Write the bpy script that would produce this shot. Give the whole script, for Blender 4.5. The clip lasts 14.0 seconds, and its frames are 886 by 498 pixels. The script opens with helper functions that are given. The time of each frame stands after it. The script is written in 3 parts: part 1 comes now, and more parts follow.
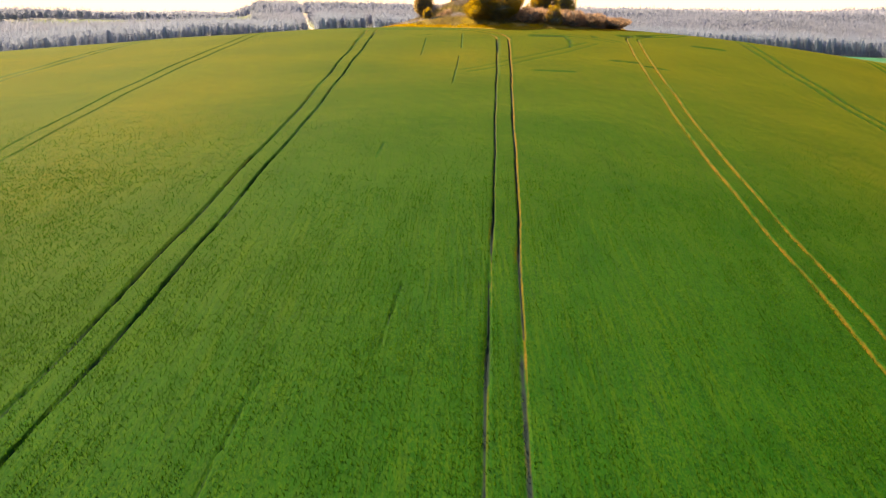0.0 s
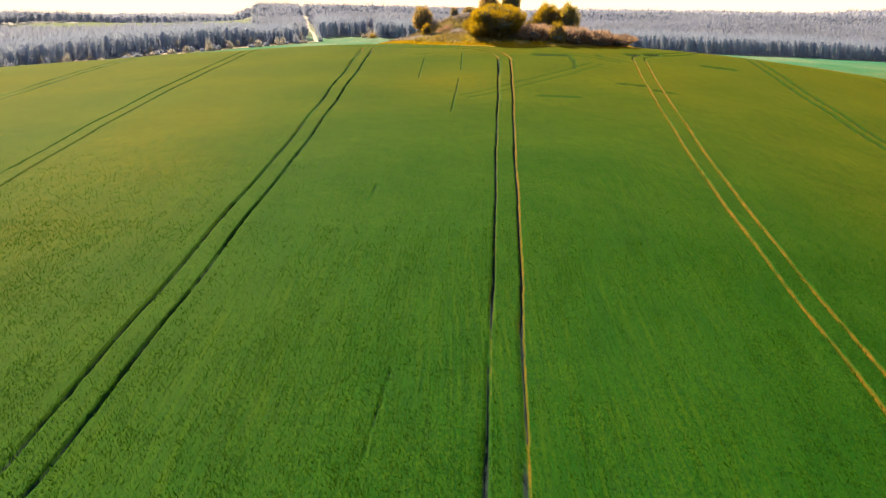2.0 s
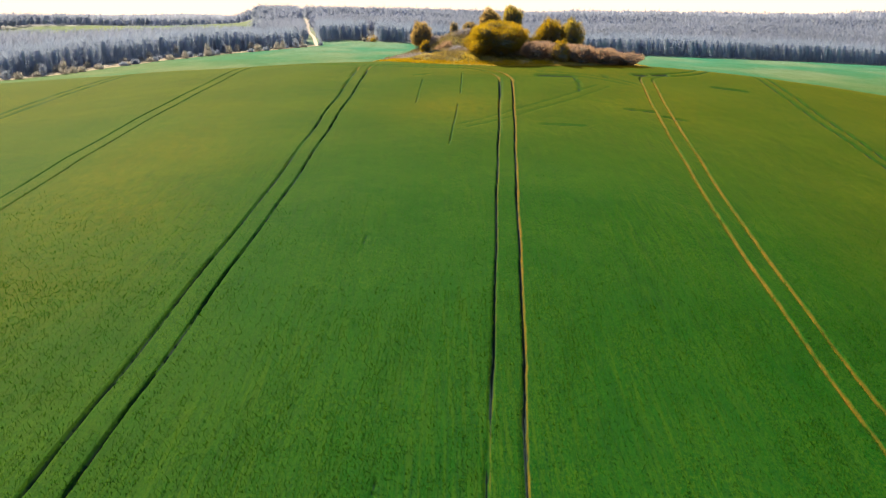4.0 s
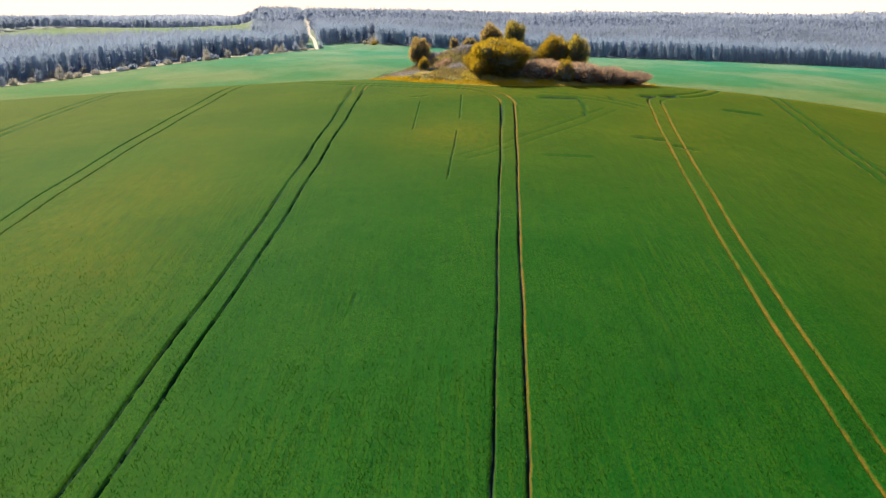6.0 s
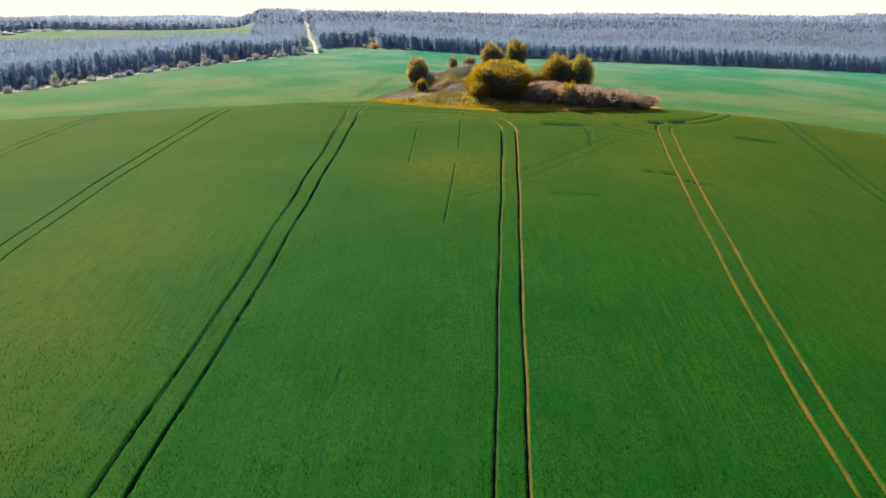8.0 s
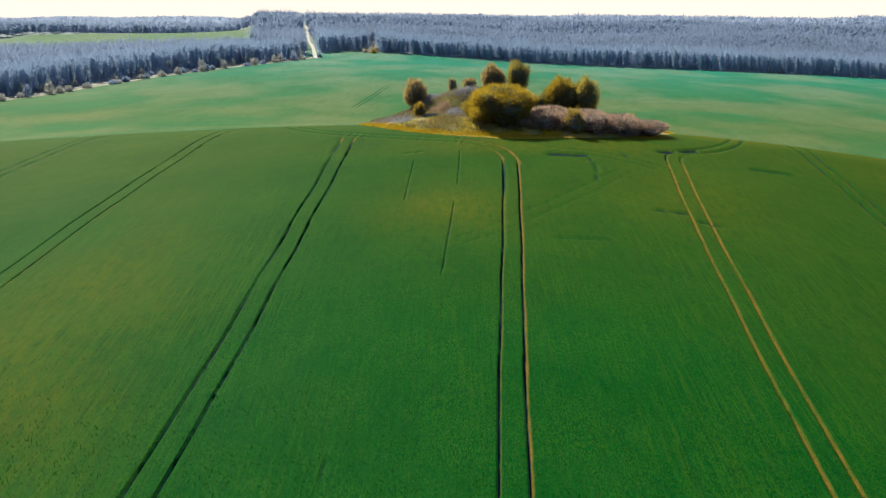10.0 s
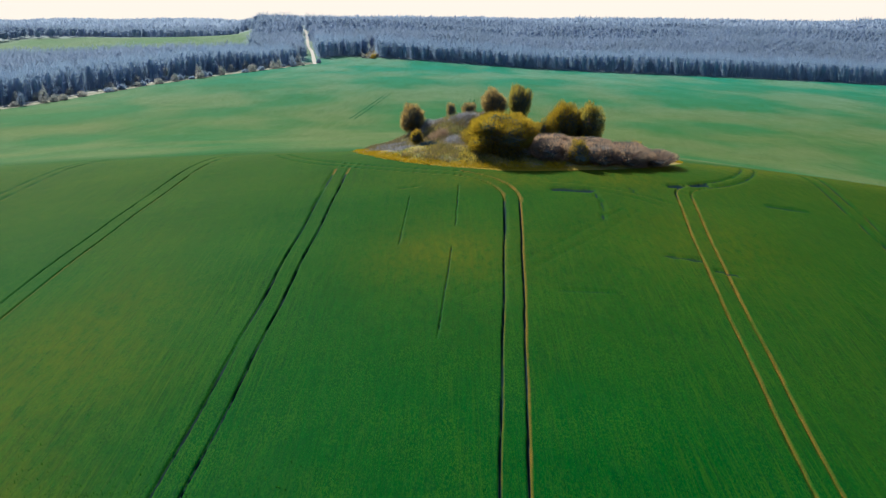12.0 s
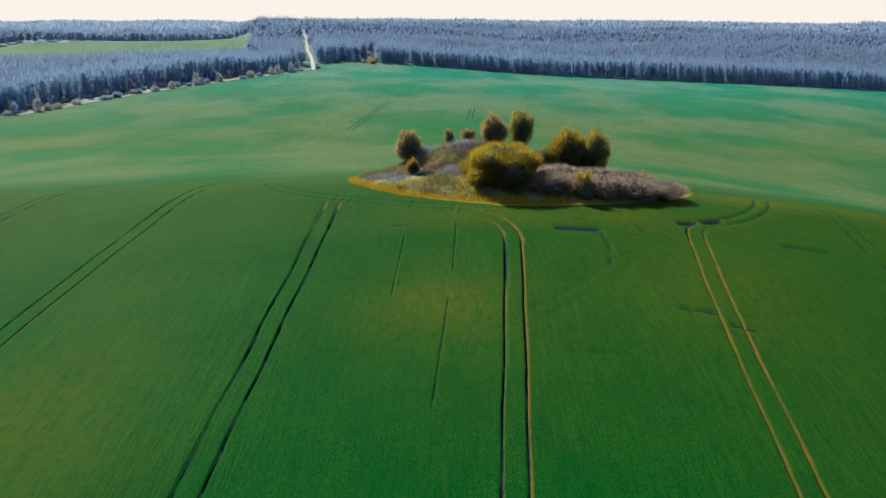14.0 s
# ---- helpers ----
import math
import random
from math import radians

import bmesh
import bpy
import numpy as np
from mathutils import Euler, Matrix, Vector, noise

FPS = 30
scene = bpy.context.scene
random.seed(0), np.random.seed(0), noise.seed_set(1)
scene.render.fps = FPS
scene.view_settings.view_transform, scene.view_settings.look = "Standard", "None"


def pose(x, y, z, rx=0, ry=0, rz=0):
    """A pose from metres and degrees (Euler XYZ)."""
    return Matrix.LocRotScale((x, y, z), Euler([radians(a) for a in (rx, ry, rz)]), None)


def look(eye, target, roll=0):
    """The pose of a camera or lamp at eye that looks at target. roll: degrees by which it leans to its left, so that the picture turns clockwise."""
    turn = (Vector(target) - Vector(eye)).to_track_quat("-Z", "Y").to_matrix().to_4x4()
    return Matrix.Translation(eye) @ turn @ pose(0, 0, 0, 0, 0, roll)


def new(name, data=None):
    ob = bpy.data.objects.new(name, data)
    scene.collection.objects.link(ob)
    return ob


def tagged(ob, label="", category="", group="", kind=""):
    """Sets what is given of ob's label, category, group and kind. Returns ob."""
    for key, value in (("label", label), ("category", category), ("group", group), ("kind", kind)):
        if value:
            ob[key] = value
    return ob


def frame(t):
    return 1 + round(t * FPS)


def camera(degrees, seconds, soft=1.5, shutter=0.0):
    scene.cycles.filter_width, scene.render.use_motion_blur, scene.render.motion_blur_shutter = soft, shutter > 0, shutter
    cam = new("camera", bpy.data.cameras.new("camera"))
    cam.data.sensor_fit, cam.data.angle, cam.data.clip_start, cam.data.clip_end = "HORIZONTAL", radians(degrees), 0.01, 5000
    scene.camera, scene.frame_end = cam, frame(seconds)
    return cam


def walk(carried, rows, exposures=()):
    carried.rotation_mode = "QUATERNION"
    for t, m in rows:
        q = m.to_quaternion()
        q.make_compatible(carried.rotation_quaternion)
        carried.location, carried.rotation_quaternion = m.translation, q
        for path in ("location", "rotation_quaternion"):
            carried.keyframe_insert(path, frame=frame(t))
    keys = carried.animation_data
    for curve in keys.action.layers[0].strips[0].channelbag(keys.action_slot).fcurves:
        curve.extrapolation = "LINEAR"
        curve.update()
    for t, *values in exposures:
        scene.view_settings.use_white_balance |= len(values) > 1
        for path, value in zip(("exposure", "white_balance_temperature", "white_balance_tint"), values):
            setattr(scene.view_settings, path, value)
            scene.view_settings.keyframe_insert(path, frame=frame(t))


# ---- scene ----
# camera: rows of seconds, x, y, z, pitch, roll, yaw
cam = camera(50.0, 14.0, soft=1.25)
ROWS = [
    (0.0, 0.000, 0.000, 20.000, -14.058, 0.000, -0.000),
    (0.5, 0.109, 1.777, 20.674, -14.057, -0.007, 0.031),
    (1.0, 0.225, 3.576, 21.418, -14.054, -0.015, 0.061),
    (1.5, 0.328, 5.339, 22.087, -14.050, -0.026, 0.089),
    (2.0, 0.447, 7.154, 22.836, -14.047, -0.038, 0.116),
    (2.5, 0.551, 8.924, 23.499, -14.042, -0.049, 0.144),
    (3.0, 0.671, 10.739, 24.246, -14.037, -0.058, 0.172),
    (5.5, 1.209, 20.054, 27.782, -14.079, -0.084, 0.316),
    (6.0, 1.319, 21.956, 28.517, -14.088, -0.084, 0.340),
    (6.5, 1.426, 23.838, 29.229, -14.097, -0.081, 0.360),
    (7.0, 1.534, 25.748, 30.025, -14.100, -0.073, 0.379),
    (7.5, 1.642, 27.641, 30.805, -14.098, -0.063, 0.397),
    (8.0, 1.720, 29.625, 31.609, -14.094, -0.051, 0.410),
    (10.5, 2.020, 39.247, 35.543, -14.071, 0.018, 0.436),
    (11.0, 2.098, 41.207, 36.364, -14.057, 0.030, 0.441),
    (11.5, 2.183, 43.159, 37.130, -14.039, 0.040, 0.449),
    (12.0, 2.264, 45.126, 37.945, -14.017, 0.050, 0.462),
    (12.5, 2.369, 47.094, 38.723, -13.999, 0.061, 0.475),
    (13.0, 2.454, 49.094, 39.513, -13.983, 0.071, 0.487),
    (13.5, 2.551, 51.103, 40.270, -13.969, 0.081, 0.496),
    (14.0, 2.656, 53.123, 41.041, -13.955, 0.091, 0.500),
]
walk(cam, [(t, pose(x, y, z, 90 + p, 0, yaw) @ pose(0, 0, 0, 0, 0, roll)) for t, x, y, z, p, roll, yaw in ROWS],
     exposures=[(0.0, 1.10, 9100, 13), (3.5, 0.88, 7500, 6), (7.0, 0.69, 6300, 0), (14.0, 0.15, 5050, -8)])

# ---- light: late sun ahead and to the left, hazy bright sky ----
SUN_AZ, SUN_EL = 34.0, 42.0          # degrees to the left of +y, above the horizon
world = bpy.data.worlds.new("sky")
scene.world = world
world.use_nodes = True
wn = world.node_tree
sky = wn.nodes.new("ShaderNodeTexSky")
sky.sky_type, sky.sun_disc = "NISHITA", False
sky.sun_elevation, sky.sun_rotation = radians(SUN_EL), radians(-SUN_AZ)
sky.air_density, sky.dust_density, sky.ozone_density = 1.0, 1.0, 1.0
wn.links.new(sky.outputs[0], wn.nodes["Background"].inputs[0])
wn.nodes["Background"].inputs[1].default_value = 0.05
veil = wn.nodes.new("ShaderNodeBackground")          # even, bright haze over the whole sky
veil.inputs[0].default_value, veil.inputs[1].default_value = (0.46, 0.70, 1.0, 1), 0.075
both = wn.nodes.new("ShaderNodeAddShader")
wn.links.new(wn.nodes["Background"].outputs[0], both.inputs[0])
wn.links.new(veil.outputs[0], both.inputs[1])
wn.links.new(both.outputs[0], wn.nodes["World Output"].inputs[0])
lamp = bpy.data.lights.new("sun", "SUN")
lamp.energy, lamp.angle, lamp.color = 6.4, radians(0.6), (1.0, 0.84, 0.58)
sun = new("sun", lamp)
sun_dir = Vector((-math.sin(radians(SUN_AZ)) * math.cos(radians(SUN_EL)), math.cos(radians(SUN_AZ)) * math.cos(radians(SUN_EL)), math.sin(radians(SUN_EL))))
sun.matrix_world = look(Vector((0, 100, 300)) + sun_dir * 200, (0, 100, 300))


# ---- materials ----
class Mat:
    """A node material under construction."""

    def __init__(self, name, rough=0.8):
        self.m = bpy.data.materials.new(name)
        self.m.use_nodes = True
        self.t = self.m.node_tree
        self.b = self.t.nodes["Principled BSDF"]
        self.b.inputs["Roughness"].default_value = rough
        self.b.inputs["Specular IOR Level"].default_value = 0.25
        self.co = self.n("ShaderNodeTexCoord").outputs["Object"]

    def n(self, kind, **values):
        node = self.t.nodes.new(kind)
        for k, v in values.items():
            node.inputs[k].default_value = v
        return node

    def link(self, a, b):
        self.t.links.new(a, b)

    def noise(self, scale, detail=4.0, stretch=(1, 1, 1), rough=0.6, turn=0.0):
        mp = self.n("ShaderNodeMapping")
        mp.inputs["Scale"].default_value = stretch
        mp.inputs["Rotation"].default_value = (0, 0, turn)
        self.link(self.co, mp.inputs["Vector"])
        nz = self.n("ShaderNodeTexNoise", Scale=scale, Detail=detail, Roughness=rough)
        self.link(mp.outputs[0], nz.inputs["Vector"])
        return nz.outputs["Fac"]

    def ramp(self, fac, lo, hi):
        r = self.n("ShaderNodeMapRange")
        r.inputs["From Min"].default_value, r.inputs["From Max"].default_value = lo, hi
        self.link(fac, r.inputs["Value"])
        return r.outputs[0]

    def times(self, a, b):
        m = self.n("ShaderNodeMath")
        m.operation = "MULTIPLY"
        self.link(a, m.inputs[0])
        if isinstance(b, float):
            m.inputs[1].default_value = b
        else:
            self.link(b, m.inputs[1])
        return m.outputs[0]

    def mix(self, fac, a, b):
        m = self.n("ShaderNodeMix")
        m.data_type = "RGBA"
        self.link(fac, m.inputs["Factor"])
        for v, s in ((a, m.inputs[6]), (b, m.inputs[7])):
            if isinstance(v, tuple):
                s.default_value = (*v, 1)
            else:
                self.link(v, s)
        return m.outputs[2]

    def attr(self, name):
        a = self.n("ShaderNodeAttribute")
        a.attribute_name = name
        return a.outputs["Fac"]

    def bump(self, fac, strength, distance):
        b = self.n("ShaderNodeBump", Strength=strength, Distance=distance)
        self.link(fac, b.inputs["Height"])
        self.link(b.outputs[0], self.b.inputs["Normal"])

    def island(self):
        return self.n("ShaderNodeNewGeometry").outputs["Random Per Island"]

    def colour(self, socket):
        self.link(socket, self.b.inputs["Base Color"])

    def thin(self, socket, share, tint=None):
        """Lets part of the light through, as leaves do."""
        tr = self.n("ShaderNodeBsdfTranslucent")
        self.link(socket, tr.inputs["Color"])
        mx = self.n("ShaderNodeMixShader")
        mx.inputs[0].default_value = share
        self.link(self.b.outputs[0], mx.inputs[1])
        self.link(tr.outputs[0], mx.inputs[2])
        self.link(mx.outputs[0], self.t.nodes["Material Output"].inputs[0])


def crop_colours(m):
    """Young cereal: two greens with sappy yellow patches, uneven along the drill rows; far tracts carry painted haze.
    """
    rows = m.noise(1.0, 4, (3.4, 0.10, 1), 0.75, turn=0.052)
    broad = m.noise(0.035, 3, (1, 0.55, 1))
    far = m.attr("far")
    green = m.mix(m.ramp(rows, 0.3, 0.7), (0.002, 0.049, 0.004), (0.004, 0.073, 0.005))
    warm = m.mix(m.times(m.ramp(broad, 0.48, 0.70), 0.5), green, (0.013, 0.076, 0.010))
    warm = m.mix(m.attr("ripe"), warm, (0.075, 0.092, 0.005))
    # beyond the crest: blue and pallor of haze mixed into the greens
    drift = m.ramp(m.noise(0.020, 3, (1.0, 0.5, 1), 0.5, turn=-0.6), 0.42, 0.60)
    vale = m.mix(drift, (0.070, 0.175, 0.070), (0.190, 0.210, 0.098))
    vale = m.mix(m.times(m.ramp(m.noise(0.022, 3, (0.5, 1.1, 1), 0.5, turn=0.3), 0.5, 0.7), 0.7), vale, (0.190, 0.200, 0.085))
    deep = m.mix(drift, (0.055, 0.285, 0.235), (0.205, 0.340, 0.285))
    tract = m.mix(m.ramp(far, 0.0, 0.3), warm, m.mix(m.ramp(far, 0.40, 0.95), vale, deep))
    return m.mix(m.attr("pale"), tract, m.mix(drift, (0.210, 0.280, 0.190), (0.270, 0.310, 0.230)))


mt = Mat("crop_field", 0.75)
base = crop_colours(mt)
grain = mt.noise(5.0, 5, (1, 1, 1), 0.75)
base = mt.mix(mt.times(mt.ramp(grain, 0.35, 0.72), 0.15), base, (0.006, 0.040, 0.006))
speck = mt.noise(1.0, 2, (12.0, 4.0, 1), 0.6, turn=0.052)
base = mt.mix(mt.times(mt.ramp(speck, 0.45, 0.66), 0.25), base, (0.005, 0.038, 0.006))
base = mt.mix(mt.times(mt.ramp(mt.noise(1.0, 2, (9.0, 3.0, 1), 0.6, turn=0.06), 0.55, 0.72), 0.6), base, (0.018, 0.092, 0.012))
drill = mt.noise(1.0, 3, (7.5, 0.22, 1), 0.7, turn=0.052)
base = mt.mix(mt.times(mt.ramp(drill, 0.48, 0.75), 0.5), base, (0.006, 0.044, 0.008))
base = mt.mix(mt.times(mt.ramp(mt.noise(0.9, 5, (1.6, 0.4, 1), 0.7, turn=0.052), 0.52, 0.74), 0.5), base, (0.018, 0.080, 0.012))
fine = mt.times(mt.ramp(mt.noise(1.0, 3, (6.0, 0.035, 1), 0.6, turn=0.052), 0.52, 0.70), mt.ramp(mt.noise(0.05, 3, (1, 0.5, 1)), 0.42, 0.60))
base = mt.mix(mt.times(fine, 0.8), base, (0.004, 0.036, 0.010))
rows = mt.ramp(mt.noise(1.0, 3, (4.6, 0.028, 1), 0.65, turn=0.052), 0.50, 0.64)
rows = mt.times(rows, mt.ramp(mt.noise(0.045, 3, (1, 0.5, 1)), 0.40, 0.58))
base = mt.mix(mt.times(rows, 0.5), base, (0.040, 0.098, 0.006))
mottle = mt.ramp(mt.noise(0.22, 3, (1, 0.6, 1), 0.6), 0.22, 0.62)
ears = mt.ramp(mt.noise(1.0, 2, (11.0, 3.2, 1), 0.75, turn=0.052), 0.46, 0.60)
base = mt.mix(mt.times(mt.times(ears, mottle), 0.70), base, (0.036, 0.100, 0.007))
tufty = mt.ramp(mt.noise(1.0, 4, (3.2, 1.1, 1), 0.7, turn=0.052), 0.48, 0.64)
base = mt.mix(mt.times(tufty, 0.25), base, (0.003, 0.034, 0.010))
dots = mt.ramp(mt.noise(1.0, 2, (10.0, 6.0, 1), 0.75, turn=0.09), 0.54, 0.64)
base = mt.mix(mt.times(dots, 0.22), base, (0.003, 0.030, 0.010))
base = mt.mix(mt.times(mt.attr("ripe"), mt.ramp(mt.noise(1.0, 4, (1.4, 0.5, 1), 0.75, turn=0.052), 0.30, 0.62)), base, (0.115, 0.105, 0.004))
soil = mt.mix(mt.noise(3.0, 5), (0.009, 0.021, 0.027), (0.016, 0.032, 0.040))
# straw tone, which also paints the sunlit right walls of the ruts
straw = mt.mix(mt.ramp(mt.noise(6.0, 4), 0.3, 0.7), (0.085, 0.054, 0.010), (0.200, 0.118, 0.018))
base = mt.mix(mt.ramp(mt.attr("straw"), 0.25, 0.9), base, straw)
base = mt.mix(mt.ramp(mt.attr("soil"), 0.25, 0.7), base, soil)
# litter, its tone lifted and blued to imitate haze over the far woods
litter = mt.mix(mt.ramp(mt.noise(0.1, 6), 0.3, 0.7), (0.260, 0.285, 0.340), (0.360, 0.370, 0.420))
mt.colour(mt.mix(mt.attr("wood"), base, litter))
# sheen tinted past white imitates the yellow of backlit crop at grazing angles
mt.link(mt.times(mt.attr("backlit_sheen"), 0.52), mt.b.inputs["Sheen Weight"])
mt.b.inputs["Sheen Roughness"].default_value = 0.20
mt.b.inputs["Sheen Tint"].default_value = (1.22, 0.68, 0.02, 1)
mt.b.inputs["Specular IOR Level"].default_value = 0.02
mt.bump(mt.noise(2.2, 6, (1, 0.5, 1), 0.75), 0.26, 0.15)
M_FIELD = mt.m

mt = Mat("crop_blades", 0.55)
c = mt.mix(mt.ramp(mt.noise(0.035, 3, (1, 0.55, 1)), 0.46, 0.68), (0.010, 0.106, 0.006), (0.036, 0.117, 0.006))
c = mt.mix(mt.times(mt.island(), 0.5), c, (0.026, 0.125, 0.012))
mt.colour(c)
mt.b.inputs["Specular IOR Level"].default_value = 0.02
mt.thin(mt.mix(mt.island(), (0.022, 0.110, 0.008), (0.060, 0.140, 0.010)), 0.45)
M_BLADE = mt.m

mt = Mat("mound_turf", 0.9)
n1, n2 = mt.noise(0.28, 4), mt.noise(1.7, 5)
c = mt.mix(mt.ramp(n1, 0.40, 0.60), (0.130, 0.140, 0.026), (0.330, 0.225, 0.055))
c = mt.mix(mt.ramp(n2, 0.5, 0.7), c, (0.220, 0.185, 0.170))
c = mt.mix(mt.attr("edge"), c, (0.300, 0.190, 0.006))
mt.colour(c)
mt.bump(n2, 1.0, 0.3)
M_TURF = mt.m


def leafy(name, a, b, share=0.28, rough=0.6, glow=None):
    """Leaves of mixed colour; glow: the colour of the light that comes through them."""
    mt = Mat(name, rough)
    c = mt.mix(mt.island(), a, b)
    mt.colour(c)
    mt.thin(mt.mix(mt.island(), glow[0], glow[1]) if glow else c, share)
    return mt.m


M_LEAF_GOLD = leafy("golden_green_leaf", (0.020, 0.045, 0.052), (0.095, 0.088, 0.044), 0.48, 0.6, ((0.230, 0.185, 0.016), (1.000, 0.640, 0.035)))
M_LEAF_GREEN = leafy("fresh_green_leaf", (0.022, 0.054, 0.060), (0.090, 0.098, 0.056), 0.48, 0.6, ((0.100, 0.160, 0.045), (1.000, 0.680, 0.100)))
M_LEAF_RUST = leafy("rusty_young_leaf", (0.040, 0.056, 0.060), (0.270, 0.190, 0.105), 0.5, 0.6, ((0.260, 0.200, 0.070), (1.000, 0.680, 0.260)))
M_TWIG_PINK = leafy("dry_pinkish_twig", (0.070, 0.080, 0.120), (0.380, 0.270, 0.240), 0.45, 0.85, ((0.320, 0.220, 0.190), (0.950, 0.620, 0.420)))
M_GRASS_DRY = leafy("dry_grass_blade", (0.220, 0.190, 0.135), (0.430, 0.325, 0.150), 0.2, 0.85)
M_GRASS_YEL = leafy("yellow_grass_blade", (0.360, 0.265, 0.010), (0.620, 0.410, 0.016), 0.4, 0.8)
# woods: the pale blue of distance haze is put into the twig colours
mt = Mat("hazed_distant_twig", 0.9)
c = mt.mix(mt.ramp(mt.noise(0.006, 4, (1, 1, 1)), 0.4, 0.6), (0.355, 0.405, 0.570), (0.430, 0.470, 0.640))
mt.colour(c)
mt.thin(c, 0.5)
M_HAZED_DIST = mt.m
# edge twigs a little lighter still, to lift their shaded fronts
mt = Mat("hazed_edge_twig", 0.9)
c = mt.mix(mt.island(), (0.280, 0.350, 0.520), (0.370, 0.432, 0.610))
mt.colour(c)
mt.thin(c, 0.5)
M_HAZED_EDGE = mt.m
mt = Mat("hazed_bare_twig", 0.9)
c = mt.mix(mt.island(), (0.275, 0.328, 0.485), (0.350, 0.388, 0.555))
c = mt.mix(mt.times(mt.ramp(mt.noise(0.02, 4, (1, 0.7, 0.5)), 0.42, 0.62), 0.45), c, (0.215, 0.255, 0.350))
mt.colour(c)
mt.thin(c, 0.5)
M_HAZED_FAR = mt.m
M_TWIG_MAUVE = leafy("mauve_bramble", (0.200, 0.210, 0.290), (0.560, 0.500, 0.540), 0.45, 0.85)
# the dark blue of shade put into a twig colour, for crown insides
M_SHADE_TWIG = leafy("shade_blue_twig", (0.065, 0.105, 0.150), (0.105, 0.150, 0.200), 0.0, 0.9)
M_BLOSSOM = leafy("pale_budding_twig", (0.360, 0.350, 0.360), (0.620, 0.570, 0.560), 0.35, 0.85)

# trunk colour lightened and blued to imitate haze as well
mt = Mat("hazed_forest_bark", 0.9)
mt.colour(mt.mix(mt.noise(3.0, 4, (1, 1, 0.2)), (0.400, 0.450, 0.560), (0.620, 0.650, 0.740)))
M_HAZED_BARK = mt.m

mt = Mat("bark", 0.9)
mt.colour(mt.mix(mt.noise(4.0, 5, (1, 1, 0.2)), (0.055, 0.045, 0.038), (0.140, 0.112, 0.090)))
mt.bump(mt.noise(9.0, 4, (1, 1, 0.2)), 0.8, 0.05)
M_BARK = mt.m

mt = Mat("pale_dirt", 0.95)
mt.colour(mt.mix(mt.ramp(mt.noise(0.25, 6), 0.3, 0.7), (0.440, 0.365, 0.375), (0.620, 0.525, 0.535)))
mt.bump(mt.noise(1.2, 5), 0.8, 0.15)
M_DIRT = mt.m

mt = Mat("woodland_floor", 0.95)
mt.colour(mt.mix(mt.ramp(mt.noise(0.12, 6), 0.3, 0.7), (0.110, 0.115, 0.110), (0.200, 0.190, 0.170)))
mt.bump(mt.noise(0.8, 5), 1.0, 0.4)
M_LITTER = mt.m

mt = Mat("verge_grass", 0.9)
mt.colour(mt.mix(mt.ramp(mt.noise(0.2, 5), 0.35, 0.65), (0.180, 0.185, 0.140), (0.360, 0.310, 0.270)))
mt.bump(mt.noise(1.0, 5), 1.0, 0.4)
M_VERGE = mt.m


# ---- terrain ----
def soft_min(a, b, k):
    return (a + b - np.sqrt((a - b) ** 2 + k * k)) / 2


def soft_max(a, b, k):
    return (a + b + np.sqrt((a - b) ** 2 + k * k)) / 2


def smooth(v, lo, hi):
    w = np.clip((v - lo) / (hi - lo), 0, 1)
    return w * w * (3 - 2 * w)


def far_relief(x, y):
    """Dips and shoulders of the wooded rises: low behind the clearing, a hump beside the road, falling again to the right."""
    s = x / np.maximum(y, 200)
    clearing = -13.0 * smooth(-s, 0.185, 0.225) * smooth(y, 1100, 1380) * (1 - 0.45 * smooth(y, 2300, 3200))
    behind = -7.0 * smooth(y, 1390, 1560) * smooth(-s, -0.03, 0.02) * (1 - smooth(-s, 0.20, 0.24))
    right = -8.0 * smooth(y, 930, 1250) * smooth(s, -0.04, 0.05) * (1 - 0.75 * smooth(y, 1500, 1900) * smooth(s, 0.06, 0.2))
    rise = 7.0 * smooth(s, 0.36, 0.44) * smooth(y, 1600, 2000)
    return clearing + behind + right + rise


def land(x, y):
    """Height of the land: a slope up to a round crest, a fall to a broad vale, wooded rises behind."""
    x, y = np.asarray(x, float), np.asarray(y, float)
    v = y - 100
    side = np.sqrt((x - 29.3) ** 2 + 40 ** 2) - 40
    up = 9.46 - 0.107 * x + 0.1172 * v + 0.00072 * np.clip(x, -150, 150) * np.clip(v, -150, 150) - 0.137 * side
    down = 16.7 - 0.0669 * x - 0.1344 * (y - 200) - 0.1464 * (np.sqrt((x - 29.3) ** 2 + 60 ** 2) - 60)
    hill = soft_min(up, down, 1.8)
    tilt = (-0.0162 * x - 0.024 * (np.sqrt((x + 40) ** 2 + 60 ** 2) - 60)) * (1 - 0.6 * smooth(y, 850, 1200))
    vale = np.maximum(-3.77 + 0.0081 * (y - 600) + tilt, -26) + 0.033 * np.clip(y - 790, 0, 430)
    vale = vale - 0.012 * np.clip(y - 1500, 0, 9000)
    vale = vale - 3.4 * np.exp(-((x - 70) / 120) ** 2 - ((y - 830) / 150) ** 2) - 2.6 * np.exp(-((x + 205) / 60) ** 2 - ((y - 490) / 80) ** 2)
    vale = vale + smooth(y, 860, 1000) * (2.2 * np.sin(x * 0.017 + y * 0.009) + 2.0 * np.sin(x * 0.006 - y * 0.021 + 1.0))
    vale = vale + far_relief(x, y)
    w = smooth(y, 190, 270)
    near = soft_max(hill, -24.0 + 0 * x, 8)
    return near * (1 - w) + w * soft_max(hill, vale, 9.3)


# ---- plan of the woods ----
def edge_left(y):
    return -206 + (y - 482) * 0.331


